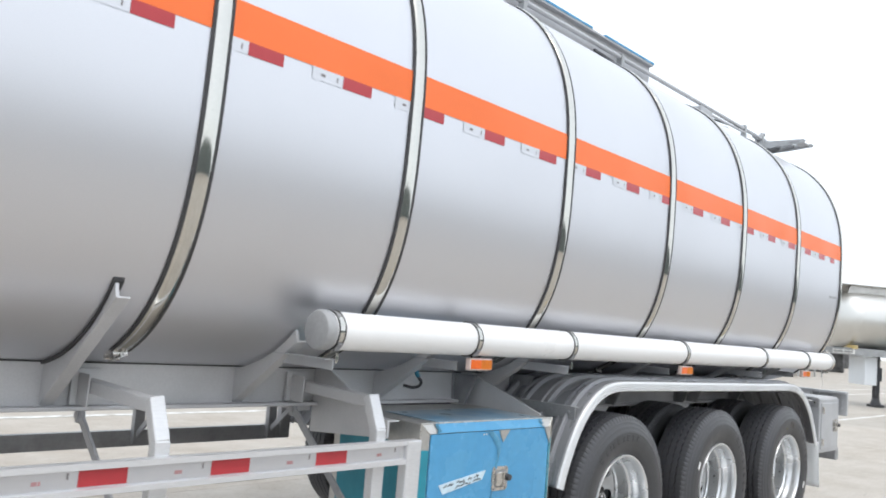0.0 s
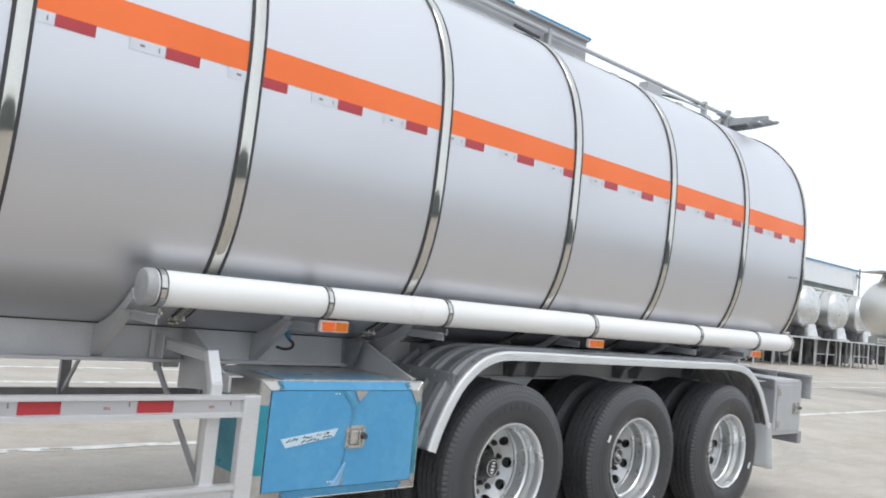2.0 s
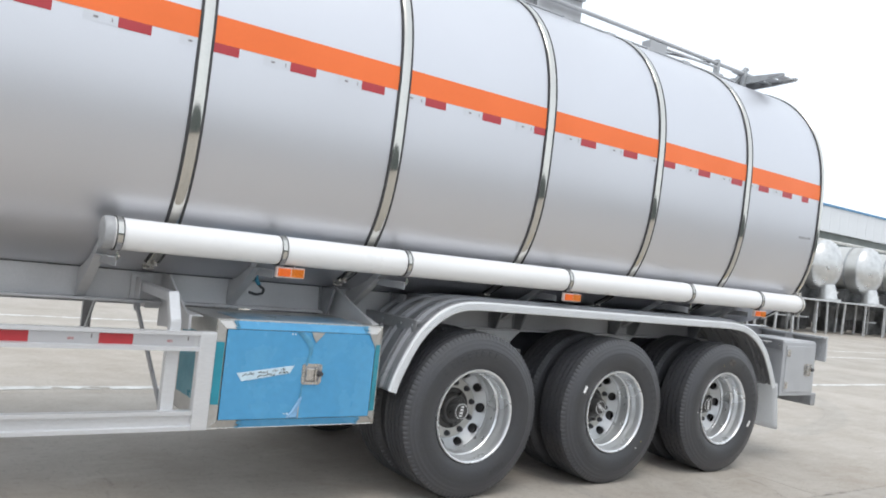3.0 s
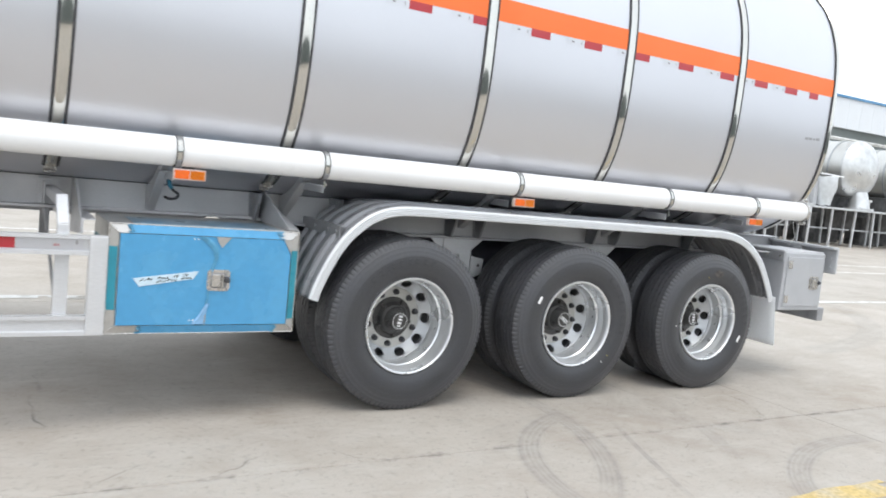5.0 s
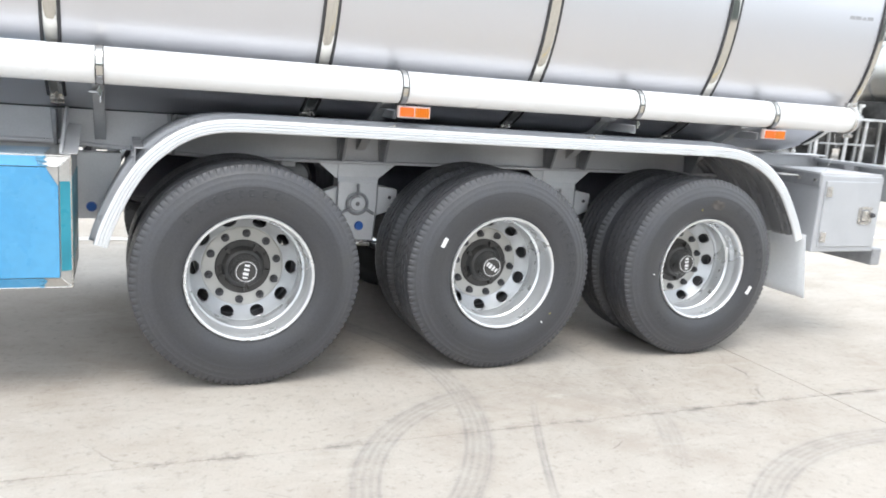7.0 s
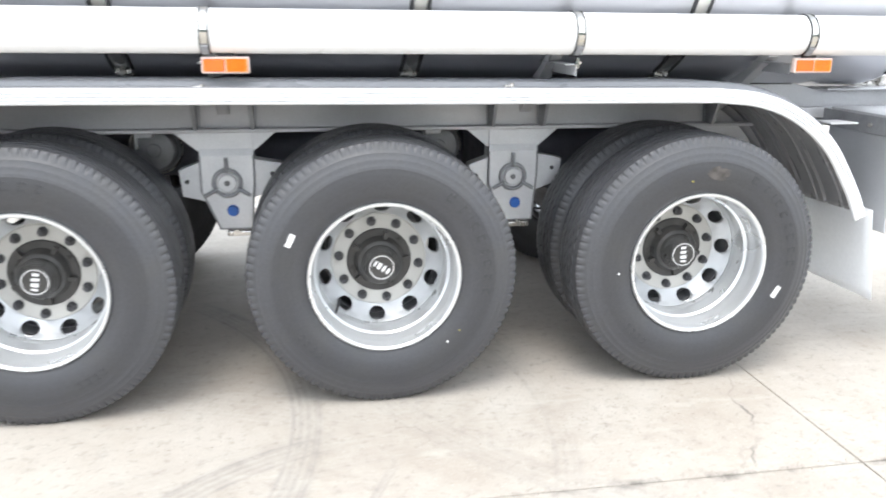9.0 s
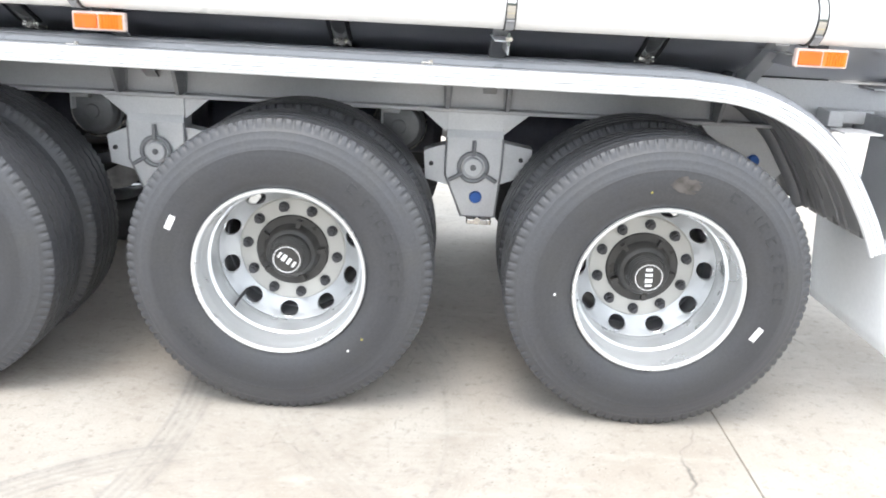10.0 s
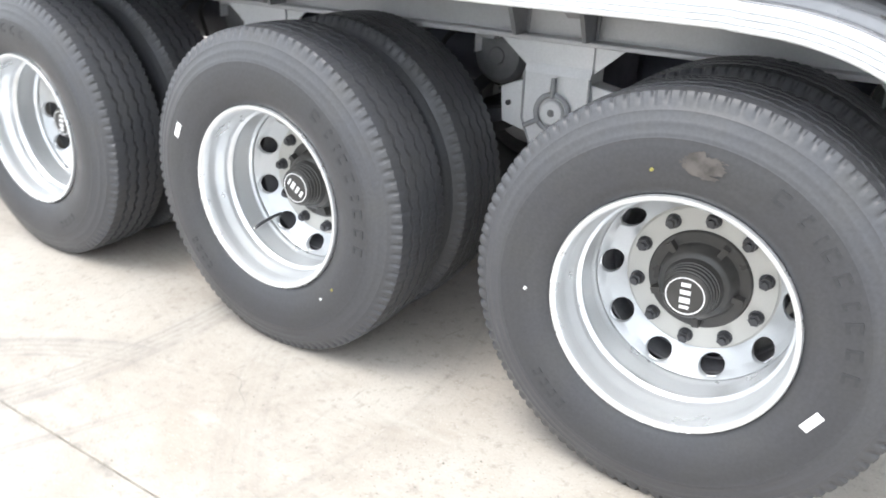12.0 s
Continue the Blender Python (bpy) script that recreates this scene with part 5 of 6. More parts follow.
put("lid_film", bm, LID_FILM, tool, "dull grey-blue film on the lid")
# torn, doubled ends of the film
random.seed(9)
for side, at, wide in (("top", BX0 + 0.105, 0.03), ("top", BX1 - 0.105, 0.045), ("bottom", BX0 + 0.165, 0.03), ("bottom", BX1 - 0.115, 0.03)):
    bm = bmesh.new()
    n = 9
    rows = []
    for k in range(n + 1):
        s = 0.02 + 0.98 * k / n
        z = BZ1 - FRAME_W * s if side == "top" else BZ0 + FRAME_W * s
        y = 0.015 - 0.018 * s - 0.005 - 0.004 * random.random()
        c, w = at + random.uniform(-0.010, 0.010), wide * random.uniform(0.4, 1.0)
        rows.append([bm.verts.new((c - w / 2, y + 0.003, z)), bm.verts.new((c, y, z)), bm.verts.new((c + w / 2, y + 0.003, z))])
    for p, q in zip(rows, rows[1:]):
        for k in range(2):
            bm.faces.new((p[k], p[k + 1], q[k + 1], q[k]))
    put("torn_film", bm, SEAM_FILM, tool, "torn doubled film end")
# bright rods along the frame, put there for its edge highlights
bm = bmesh.new()
rim = [(BX0, BZ0), (BX1, BZ0), (BX1, BZ1), (BX0, BZ1)]
for (xa, za), (xb, zb) in zip(rim, rim[1:] + rim[:1]):
    rod(bm, (xa, 0.013, za), (xb, 0.013, zb), 0.0035, 8)
for (xa, za), sx, sz in zip(rim, (1, -1, -1, 1), (1, 1, -1, -1)):
    rod(bm, (xa, 0.013, za), (xa + sx * FRAME_W, -0.004, za + sz * FRAME_W), 0.0028, 8)
put("frame_edge", bm, LATCH, tool, "bright rods for the frame's edge highlights", smooth=True)
for xa, xb in ((BX0 - 0.003, BX0), (BX1, BX1 + 0.003)):
    bm = bmesh.new()
    box(bm, xa, xb, 0.022, 0.55, BZ0 + 0.10, BZ1 - 0.10)
    put("side_film", bm, TEAL_FILM, tool, "teal film on the end wall")
DX0, DX1, DZ0, DZ1 = BX0 + FRAME_W + 0.007, BX1 - FRAME_W - 0.004, BZ0 + FRAME_W + 0.003, BZ1 - FRAME_W - 0.003
cut = -2.555


def on_door(pts):
    """Places on the door from shares of its width and height, counted from the upper corner."""
    return [(DX0 + (DX1 - DX0) * u, DZ1 - (DZ1 - DZ0) * v) for u, v in pts]


bm = bmesh.new()
n, k = 90, 36
g = []
for i in range(n + 1):
    x = DX0 + (DX1 - DX0) * i / n
    col = []
    for j in range(k + 1):
        z = DZ0 + (DZ1 - DZ0) * j / k
        crease = max(0.0, noise.noise((x * 14 + z * 9, z * 16, 3))) * math.exp(-((x - cut - 0.02) / 0.05) ** 2)
        col.append(bm.verts.new((x, -0.006 - 0.006 * crease - 0.0012 * noise.noise((x * 7, z * 7, 1)), z)))
    g.append(col)
for i in range(n):
    for j in range(k):
        bm.faces.new((g[i][j], g[i + 1][j], g[i + 1][j + 1], g[i][j + 1]))
r = bmesh.ops.extrude_edge_only(bm, edges=[e for e in bm.edges if e.is_boundary])
for v in [v for v in r["geom"] if isinstance(v, bmesh.types.BMVert)]:
    v.co.y = 0.004
put("toolbox_door", bm, BLUE_FILM, tool, "door under creased blue film", smooth=True, angle=40)
for pts in ([(0.535, -0.004), (0.625, -0.004), (0.600, 0.05), (0.570, 0.115), (0.550, 0.06)], [(0.950, -0.004), (1.002, -0.004), (1.002, 0.165), (0.985, 0.11)]):
    bm = bmesh.new()
    plate(bm, on_door(pts), "y", -0.0125, -0.008)
    put("film_gap", bm, BARE, tool, "bare steel where the film is torn")


def wrinkled(outline, depth, seed):
    """A crumpled film patch between two uneven edges, top to bottom."""
    bm = bmesh.new()
    rows = []
    for v, u0, u1 in outline:
        row = []
        for q in range(5):
            (x, z), = on_door([(u0 + (u1 - u0) * q / 4, v)])
            row.append(bm.verts.new((x + 0.004 * noise.noise((x * 30, z * 40, seed)), -0.0085 - depth * (0.5 + noise.noise((x * 45, z * 30, seed))) * (1 if q in (1, 2, 3) else 0.2), z)))
        rows.append(row)
    for p, q in zip(rows, rows[1:]):
        for k in range(4):
            bm.faces.new((p[k], p[k + 1], q[k + 1], q[k]))
    return bm


seam = [(0.0, 0.430, 0.480), (0.05, 0.465, 0.520), (0.11, 0.500, 0.548), (0.17, 0.522, 0.556), (0.24, 0.527, 0.552), (0.31, 0.520, 0.540), (0.38, 0.510, 0.526), (0.46, 0.500, 0.514), (0.54, 0.496, 0.508), (0.62, 0.498, 0.512), (0.70, 0.495, 0.508), (0.77, 0.490, 0.504)]
put("film_seam", wrinkled(seam, 0.008, 4.0), SEAM_FILM, tool, "doubled, wrinkled film seam", smooth=True)
put("loose_film", wrinkled([(0.75, 0.500, 0.515), (0.82, 0.480, 0.510), (0.90, 0.455, 0.500), (0.99, 0.415, 0.490)], 0.010, 8.0), CLEAR_TAPE, tool, "loose wrinkled film", smooth=True)
bm = bmesh.new()
(xa, za), (xb, zb) = on_door([(0.494, 0.78), (0.499, 1.0)])
box(bm, xa, xb, -0.0125, -0.006, zb, za)
put("door_gap", bm, BARE, tool, "pale gap between the doors")


def latch(parent, x, yf, z):
    """A paddle latch: rounded plate, flat dark plate for the recess, paddle, screws and a rubber lock cover."""
    def rounded(a, b, r):
        return [(x - 0.006 + sx * (a - r) + r * math.cos(q), z + sz * (b - r) + r * math.sin(q))
                for sx, sz, q0 in ((1, 1, 0), (-1, 1, 90), (-1, -1, 180), (1, -1, 270)) for q in (radians(q0 + 22.5 * k) for k in range(5))]
    bm = bmesh.new()
    plate(bm, rounded(0.060, 0.057, 0.018), "y", yf - 0.004, yf + 0.002)
    plate(bm, rounded(0.056, 0.053, 0.016), "y", yf - 0.007, yf - 0.0042)
    put("latch", bm, LATCH, parent, "bright rounded latch plate")
    # no real hollow: the recess's shade is this dark plate
    bm = bmesh.new()
    plate(bm, rounded(0.044, 0.041, 0.014), "y", yf - 0.0085, yf - 0.0072)
    put("latch_bowl", bm, RIM_DARK, parent, "flat dark plate standing for the latch's shaded recess")
    bm = bmesh.new()
    box(bm, x - 0.044, x + 0.004, yf - 0.017, yf - 0.0088, z - 0.034, z + 0.034, 0.004)
    box(bm, x + 0.007, x + 0.018, yf - 0.021, yf - 0.0088, z - 0.038, z + 0.038, 0.004)
    put("paddle", bm, LATCH, parent, "bright latch paddle")
    for sx in (-0.050, 0.038):
        for sz in (-0.046, 0.046):
            bm = bmesh.new()
            rod(bm, (x + sx, yf - 0.006, z + sz), (x + sx, yf - 0.0095, z + sz), 0.0055, 10)
            put("latch_screw", bm, RIM_DARK, parent, "dark screw head")
    bm = bmesh.new()
    rod(bm, (x + 0.036, yf - 0.008, z + 0.005), (x + 0.036, yf - 0.034, z + 0.005), 0.018, 16, 0.014)
    put("lock_cover", bm, DARK, parent, "black rubber lock cover", smooth=True)


latch(tool, -2.490, -0.008, 0.795)
bm = bmesh.new()
plate(bm, on_door([(0.078, 0.482), (0.443, 0.388), (0.416, 0.478), (0.114, 0.572)]), "y", -0.0085, -0.0065)
put("tape_label", bm, PALE_TAPE, tool, "pale tape with handwritten strokes")
bm = bmesh.new()
random.seed(4)
(lx, lz), = on_door([(0.26, 0.480)])
tilt = Matrix.Translation((lx, 0, lz)) @ Matrix.Rotation(-0.135, 4, "Y")
for x0, z0, cnt, words in ((-0.125, 0.006, 22, (6, 7, 13, 14, 18)), (-0.045, -0.012, 16, (9, 10))):
    for i in range(cnt):
        if i in words:
            continue
        xx = x0 + 0.0112 * i + random.uniform(-0.003, 0.003)
        w, h = random.uniform(0.008, 0.017), random.uniform(0.0032, 0.0050)
        box(bm, -w / 2, w / 2, -0.0098, -0.0080, -h / 2, h / 2, 0.0, tilt @ Matrix.Translation((xx, 0, z0 + random.uniform(-0.004, 0.004))) @ Matrix.Rotation(random.uniform(-1.2, 1.2), 4, "Y"))
put("pen_strokes", bm, INK, tool, "dark pen strokes")
for dz in (0.475, 0.045):
    bm = bmesh.new()
    for dx in (-0.008, 0.010):
        rod(bm, (-2.625 + dx, -0.004, DZ0 + dz - 0.02), (-2.625 + dx, -0.0085, DZ0 + dz - 0.02), 0.004, 8)
    put("rivet", bm, WHITE_MARK, tool, "pale rivet heads")
# plates that carry the toolbox
for xp, zz in ((-3.16, 0.88), (-2.10, 0.98)):
    bm = bmesh.new()
    plate(bm, [(0.64, 1.25), (0.64, 0.95), (0.10, 1.00), (0.10, BZ1 + 0.005), (0.16, BZ1 + 0.01), (0.52, 1.25)] if xp < -3 else [(0.64, 1.25), (0.64, 1.02), (0.06, 1.075), (0.06, 1.082), (0.56, 1.25)], "x", xp - 0.006, xp + 0.006)
    bar(bm, (xp + 0.03, 0.10, BZ1 + 0.002), (xp + 0.03, 0.55, 1.17 if xp > -3 else BZ1 + 0.004), 0.07, 0.006, (0, 0, 1), 0.001)
    put("toolbox_bracket", bm, GREY, trailer, "grey bracket plate beside the toolbox")

# ---- rear box and tail ----
RX0, RX1, RZ0, RZ1 = 2.183, 2.722, 0.618, 1.108
bm = bmesh.new()
box(bm, RX0, RX1, 0.034, 0.50, RZ0, RZ1, 0.008)
rbox = put("rear_toolbox", bm, GREY_LIGHT, trailer, "light grey steel toolbox behind the wheels")
bm = bmesh.new()
box(bm, RX0 + 0.035, RX1 - 0.035, 0.024, 0.036, RZ0 + 0.035, RZ1 - 0.035, 0.004)
put("toolbox_door", bm, GREY_LIGHT, rbox, "grey door with two hinges")
for za in (RZ0 + 0.10, RZ1 - 0.10):
    bm = bmesh.new()
    box(bm, RX0 + 0.038, RX0 + 0.085, 0.014, 0.026, za - 0.033, za + 0.033, 0.003)
    rod(bm, (RX0 + 0.045, 0.014, za - 0.03), (RX0 + 0.045, 0.014, za + 0.03), 0.007, 8)
    put("hinge", bm, LATCH, rbox, "bright hinge")
latch(rbox, 2.592, 0.022, 0.858)
bm = bmesh.new()
box(bm, RX0, RX1, 0.05, 0.50, RZ1 - 0.004, RZ1 + 0.014, 0.004)
put("top_plate", bm, GREY, rbox)
bm = bmesh.new()
box(bm, RX0 - 0.012, RX0 - 0.002, 0.040, 0.62, RZ1 - 0.075, RZ1 + 0.004, 0.002)
flange = put("side_flange", bm, RING_GREY, rbox, "dark grey flange bolted to the box's side")
for yb in (0.075, 0.20):
    bm = bmesh.new()
    rod(bm, (RX0 - 0.010, yb, RZ1 - 0.036), (RX0 - 0.022, yb, RZ1 - 0.036), 0.010, 6)
    put("flange_bolt", bm, LATCH, flange, "bright bolt head")
bm = bmesh.new()
box(bm, 2.790, 2.815, -0.022, 2 * YC + 0.022, 0.944, 1.177, 0.006)
box(bm, 2.735, 2.795, -0.022, 2 * YC + 0.022, 1.155, 1.177, 0.004)
for zb in (1.005, 1.07):
    rod(bm, (2.780, 0.03, zb), (2.792, 0.03, zb), 0.012, 8)
put("rear_beam", bm, GREY_LIGHT, trailer, "grey rear cross beam")
bm = bmesh.new()
box(bm, 2.765, 2.845, 0.060, 2 * YC - 0.060, 0.516, 0.634, 0.010)
put("underrun_bar", bm, RING_GREY, trailer, "dark grey rear underrun bar")
for yy in (0.34, 2 * YC - 0.34):
    bm = bmesh.new()
    box(bm, 2.745, 2.788, yy - 0.04, yy + 0.04, 0.62, 1.16, 0.004)
    put("underrun_strut", bm, GREY, trailer)
bm = bmesh.new()
for xx in (2.05, 2.45):
    bar(bm, (xx, 0.62, 1.085), (xx, 0.51, 1.085), 0.06, 0.06, (0, 0, 1), 0.004)
bar(bm, (2.05, 0.56, 1.09), (2.74, 0.56, 1.09), 0.05, 0.05, (0, 0, 1), 0.004)
put("tail_frame", bm, GREY, trailer, "grey tail frame")
bm = bmesh.new()
sweep(bm, spline([(2.25, 0.06, 1.372), (2.26, 0.05, 1.30), (2.285, 0.05, 1.24), (2.26, 0.06, 1.20), (2.23, 0.07, 1.12)], 5), 0.0016, 6)
put("tie_string", bm, WHITE_MARK, trailer, "pale loose string")
bm = bmesh.new()
rod(bm, (2.42, 0.72, 1.245), (2.60, 0.72, 1.245), 0.030, 16)
for xv, rv in ((2.43, 0.048), (2.50, 0.040), (2.57, 0.048)):
    rod(bm, (xv - 0.008, 0.72, 1.245), (xv + 0.008, 0.72, 1.245), rv, 18)
rod(bm, (2.50, 0.72, 1.25), (2.50, 0.66, 1.33), 0.010, 8)
bar(bm, (2.50, 0.66, 1.33), (2.62, 0.64, 1.34), 0.02, 0.012)
box(bm, 2.40, 2.62, 0.70, 0.74, 1.200, 1.222, 0.003)
put("drain_valve", bm, LATCH, trailer, "bright steel drain valve under the tail", smooth=True)
# hinged flap at the pipe's rear end
bm = bmesh.new()
turn(bm, [(PIPE_R + 0.001, 2.296), (PIPE_R + 0.014, 2.298), (PIPE_R + 0.014, 2.312), (PIPE_R + 0.001, 2.314)], 40)
bmesh.ops.transform(bm, matrix=Matrix.Translation((0, PIPE_Y, PIPE_Z)) @ Matrix(((0, 1, 0, 0), (1, 0, 0, 0), (0, 0, 1, 0), (0, 0, 0, 1))), verts=bm.verts)
put("cap_collar", bm, LATCH, pipe, "bright steel collar round the cap", smooth=True)
for dz in (0.094, -0.094):
    bm = bmesh.new()
    box(bm, 2.290, 2.362, PIPE_Y - 0.016, PIPE_Y + 0.016, PIPE_Z + dz - 0.012, PIPE_Z + dz + 0.012, 0.004)
    rod(bm, (2.350, PIPE_Y - 0.026, PIPE_Z + dz), (2.350, PIPE_Y + 0.026, PIPE_Z + dz), 0.009, 10)
    put("cap_hinge" if dz > 0 else "cap_hasp", bm, LATCH, pipe, "bright hinge of the cap" if dz > 0 else "bright hasp of the cap")

# ---- top gear ----
bm = bmesh.new()
for x0, x1 in ((-1.95, -0.14),):
    box(bm, x0, x1, 0.655, 0.675, 3.42, 3.66, 0.003)
    box(bm, x0, x1, 1.70, 1.72, 3.42, 3.66, 0.003)
    box(bm, x1 - 0.02, x1, 0.675, 1.70, 3.42, 3.66, 0.003)
    box(bm, x0, x0 + 0.02, 0.675, 1.70, 3.42, 3.66, 0.003)
    box(bm, x0, x1, 0.62, 0.70, 3.655, 3.672, 0.003)
topbox = put("spill_box", bm, GREY_LIGHT, trailer, "light grey spill box on the tank's top")
bm = bmesh.new()
box(bm, -1.95, -1.02, 0.615, 0.705, 3.670, 3.686, 0.003)
box(bm, -0.85, -0.135, 0.615, 0.705, 3.670, 3.686, 0.003)
put("edge_film", bm, BLUE_FILM, topbox, "blue film on the top edge")
bm = bmesh.new()
bar(bm, (-2.6, 0.58, 3.462), (1.78, 0.58, 3.440), 0.060, 0.012)
put("rail_strip", bm, GREY_LIGHT, trailer, "flat grey strip under the handrail")
for k in range(9):
    bm = bmesh.new()
    xt = -2.3 + 0.48 * k
    box(bm, xt - 0.045, xt + 0.045, 0.535, 0.60, 3.426, 3.455, 0.003)
    put("strip_foot", bm, GREY_LIGHT, trailer, "small grey welded foot")
bm = bmesh.new()
box(bm, 0.60, 0.82, 0.565, 0.66, 3.44, 3.535, 0.006)
put("rail_block", bm, GREY_LIGHT, trailer, "pale grey hinge block of the handrail")
for p, q in (((-2.6, 0.60, 3.575), (2.20, 0.60, 3.560)), ((0.70, 0.575, 3.500), (1.56, 0.585, 3.520))):
    bm = bmesh.new()
    rod(bm, p, q, 0.017 if p[0] < -1 else 0.011, 12)
    put("handrail", bm, GREY_LIGHT, trailer, "folded grey handrail along the top", smooth=True)
for xs in (-1.84, -0.66, 1.56, 1.98):
    bm = bmesh.new()
    bar(bm, (xs, 0.60, 3.42), (xs, 0.60, 3.595), 0.05, 0.035, (1, 0, 0), 0.004)
    bar(bm, (xs, 0.58, 3.43), (xs, 0.70, 3.47), 0.06, 0.012, (0, 0, 1), 0.002)
    put("rail_bracket", bm, BOTTLE_GREY, trailer, "grey handrail bracket")
bm = bmesh.new()
bar(bm, (-1.05, 0.575, 3.50), (-0.78, 0.575, 3.485), 0.02, 0.02)
put("gas_strut", bm, DARK, trailer, "dark gas strut on the handrail")
bm = bmesh.new()
bar(bm, (0.78, 0.59, 3.475), (1.45, 0.60, 3.54), 0.014, 0.014)
put("gas_strut", bm, DARK, trailer, "dark gas strut on the handrail")
ladder = tagged(new("ladder_head"), "grey ladder head over the tank's shoulder")
ladder.parent = trailer
for xs in (1.99, 2.20):
    bm = bmesh.new()
    plate(bm, [(1.05, 3.545), (0.20, 3.520), (0.185, 3.508), (0.20, 3.490), (0.42, 3.470), (0.72, 3.455), (1.05, 3.455)], "x", xs - 0.010, xs + 0.010)
    cheek = put("cheek_plate", bm, BOTTLE_GREY, ladder, "galvanised cheek plate")
    # dark bar laid on the cheek for the slot's inner shade
    bm = bmesh.new()
    bar(bm, (xs - 0.013, 0.34, 3.500), (xs - 0.013, 0.24, 3.506), 0.006, 0.016, (0, 0, 1), 0.002)
    put("slot_plate", bm, RIM_DARK, cheek, "dark bar standing for the shaded slot by the tip")
for k in range(5):
    bm = bmesh.new()
    box(bm, 2.0, 2.19, 0.215 + 0.135 * k, 0.305 + 0.135 * k, 3.494 + 0.004 * k, 3.508 + 0.004 * k, 0.003)
    put("tread", bm, BOTTLE_GREY, ladder, "galvanised tread")
bm = bmesh.new()
bar(bm, (1.93, 0.66, 3.47), (2.02, 0.60, 3.62), 0.035, 0.045, (0, 1, 0))
put("ladder_hook", bm, BOTTLE_GREY, ladder, "galvanised hook")
bm = bmesh.new()
bar(bm, (1.84, 0.62, 3.565), (2.22, 0.62, 3.530), 0.035, 0.030)
put("ladder_stay", bm, BOTTLE_GREY, ladder, "galvanised cross stay")
bm = bmesh.new()
box(bm, -6.8, 2.0, 0.95, 1.45, 3.508, 3.535, 0.004)
put("walkway", bm, GREY, trailer, "grey walkway on the tank's top")

# ---- the yard's background ----
def storage_tank(x, y, z, r, length):
    """A tank with a film-wrapped head that looks to local -y, on a dark underframe."""
    t = tagged(new("storage_tank"), "bare stainless tank with film-wrapped head on a dark underframe", "storage tank", "tanks in the row")
    t.location = (x, y, 0)
    bm = bmesh.new()
    prof = [(r, 0.0), (r, length), (r * 0.8, length + 0.25), (0, length + 0.4)]
    turn(bm, prof, 48)
    put("shell", bm, TANK_BARE, t, "bare stainless shell", Matrix.Translation((0, 0, z)), True, 25)
    for yb in (0.7, 1.6):
        bm = bmesh.new()
        turn(bm, [(r * 1.002, yb - 0.05), (r * 1.015, yb - 0.04), (r * 1.015, yb + 0.04), (r * 1.002, yb + 0.05)], 48)
        put("band", bm, BOTTLE_GREY, t, "dull steel band", Matrix.Translation((0, 0, z)), True)
    bm = bmesh.new()
    turn(bm, [(r * 1.015, 0.10), (r * 1.02, 0.02), (r, -0.03), (r * 0.93, -0.18), (r * 0.75, -0.36), (r * 0.5, -0.50), (r * 0.25, -0.57), (0, -0.58)], 48)
    for v in bm.verts:
        v.co += 0.014 * noise.noise_vector((v.co + Vector((x, 0, 0))) * 2.6)
    put("head", bm, HEAD_WRAP, t, "dished head wrapped in clear film", Matrix.Translation((0, 0, z)), True, 60)
    bm = bmesh.new()
    rod(bm, (0, -0.25, 1.66), (0, -0.15, z - r * 0.82), 0.46, 24, 0.36)
    rod(bm, (0, -0.25, 1.65), (0, -0.25, 1.74), 0.60, 24)
    put("outlet", bm, HEAD_WRAP, t, "flanged outlet neck", smooth=True)
    bm = bmesh.new()
    rod(bm, (0.75, -0.2, 1.65), (0.75, -0.2, 2.15), 0.07, 10)
    rod(bm, (0.75, -0.2, 2.00), (0.95, -0.2, 2.10), 0.05, 8)
    put("pipe_stub", bm, TANK_BARE, t, "bare steel pipe stub", smooth=True)
    bm = bmesh.new()
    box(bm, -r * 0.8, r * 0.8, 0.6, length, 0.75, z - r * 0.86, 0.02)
    put("underframe", bm, SHADE, t, "underframe and gear in a shaded tone")
    # plain boxes added as dark filling behind the platform legs
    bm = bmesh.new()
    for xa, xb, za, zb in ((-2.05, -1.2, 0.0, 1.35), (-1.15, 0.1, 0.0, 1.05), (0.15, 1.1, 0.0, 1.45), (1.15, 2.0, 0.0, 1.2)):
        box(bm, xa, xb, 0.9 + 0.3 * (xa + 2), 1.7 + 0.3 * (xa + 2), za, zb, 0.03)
    put("stored_gear", bm, SHADE, t, "dark boxes filling the shaded space under the tank")
    return t


first = storage_tank(30.1, 17.3, 3.42, 1.25, 2.2)
for k in (-2, -1, 1, 2, 3, 4, 5):
    copy_thing(first, Matrix.Translation((30.1 + 4.27 * k, 17.3, 0)))
deck = tagged(new("work_platform"), "long galvanised work platform on many thin legs", "platform")
bm = bmesh.new()
box(bm, 19.5, 54, 16.2, 17.9, 1.57, 1.65, 0.01)
put("deck", bm, LEG_PALE, deck, "galvanised deck")
random.seed(31)
xl, leg = 19.8, None
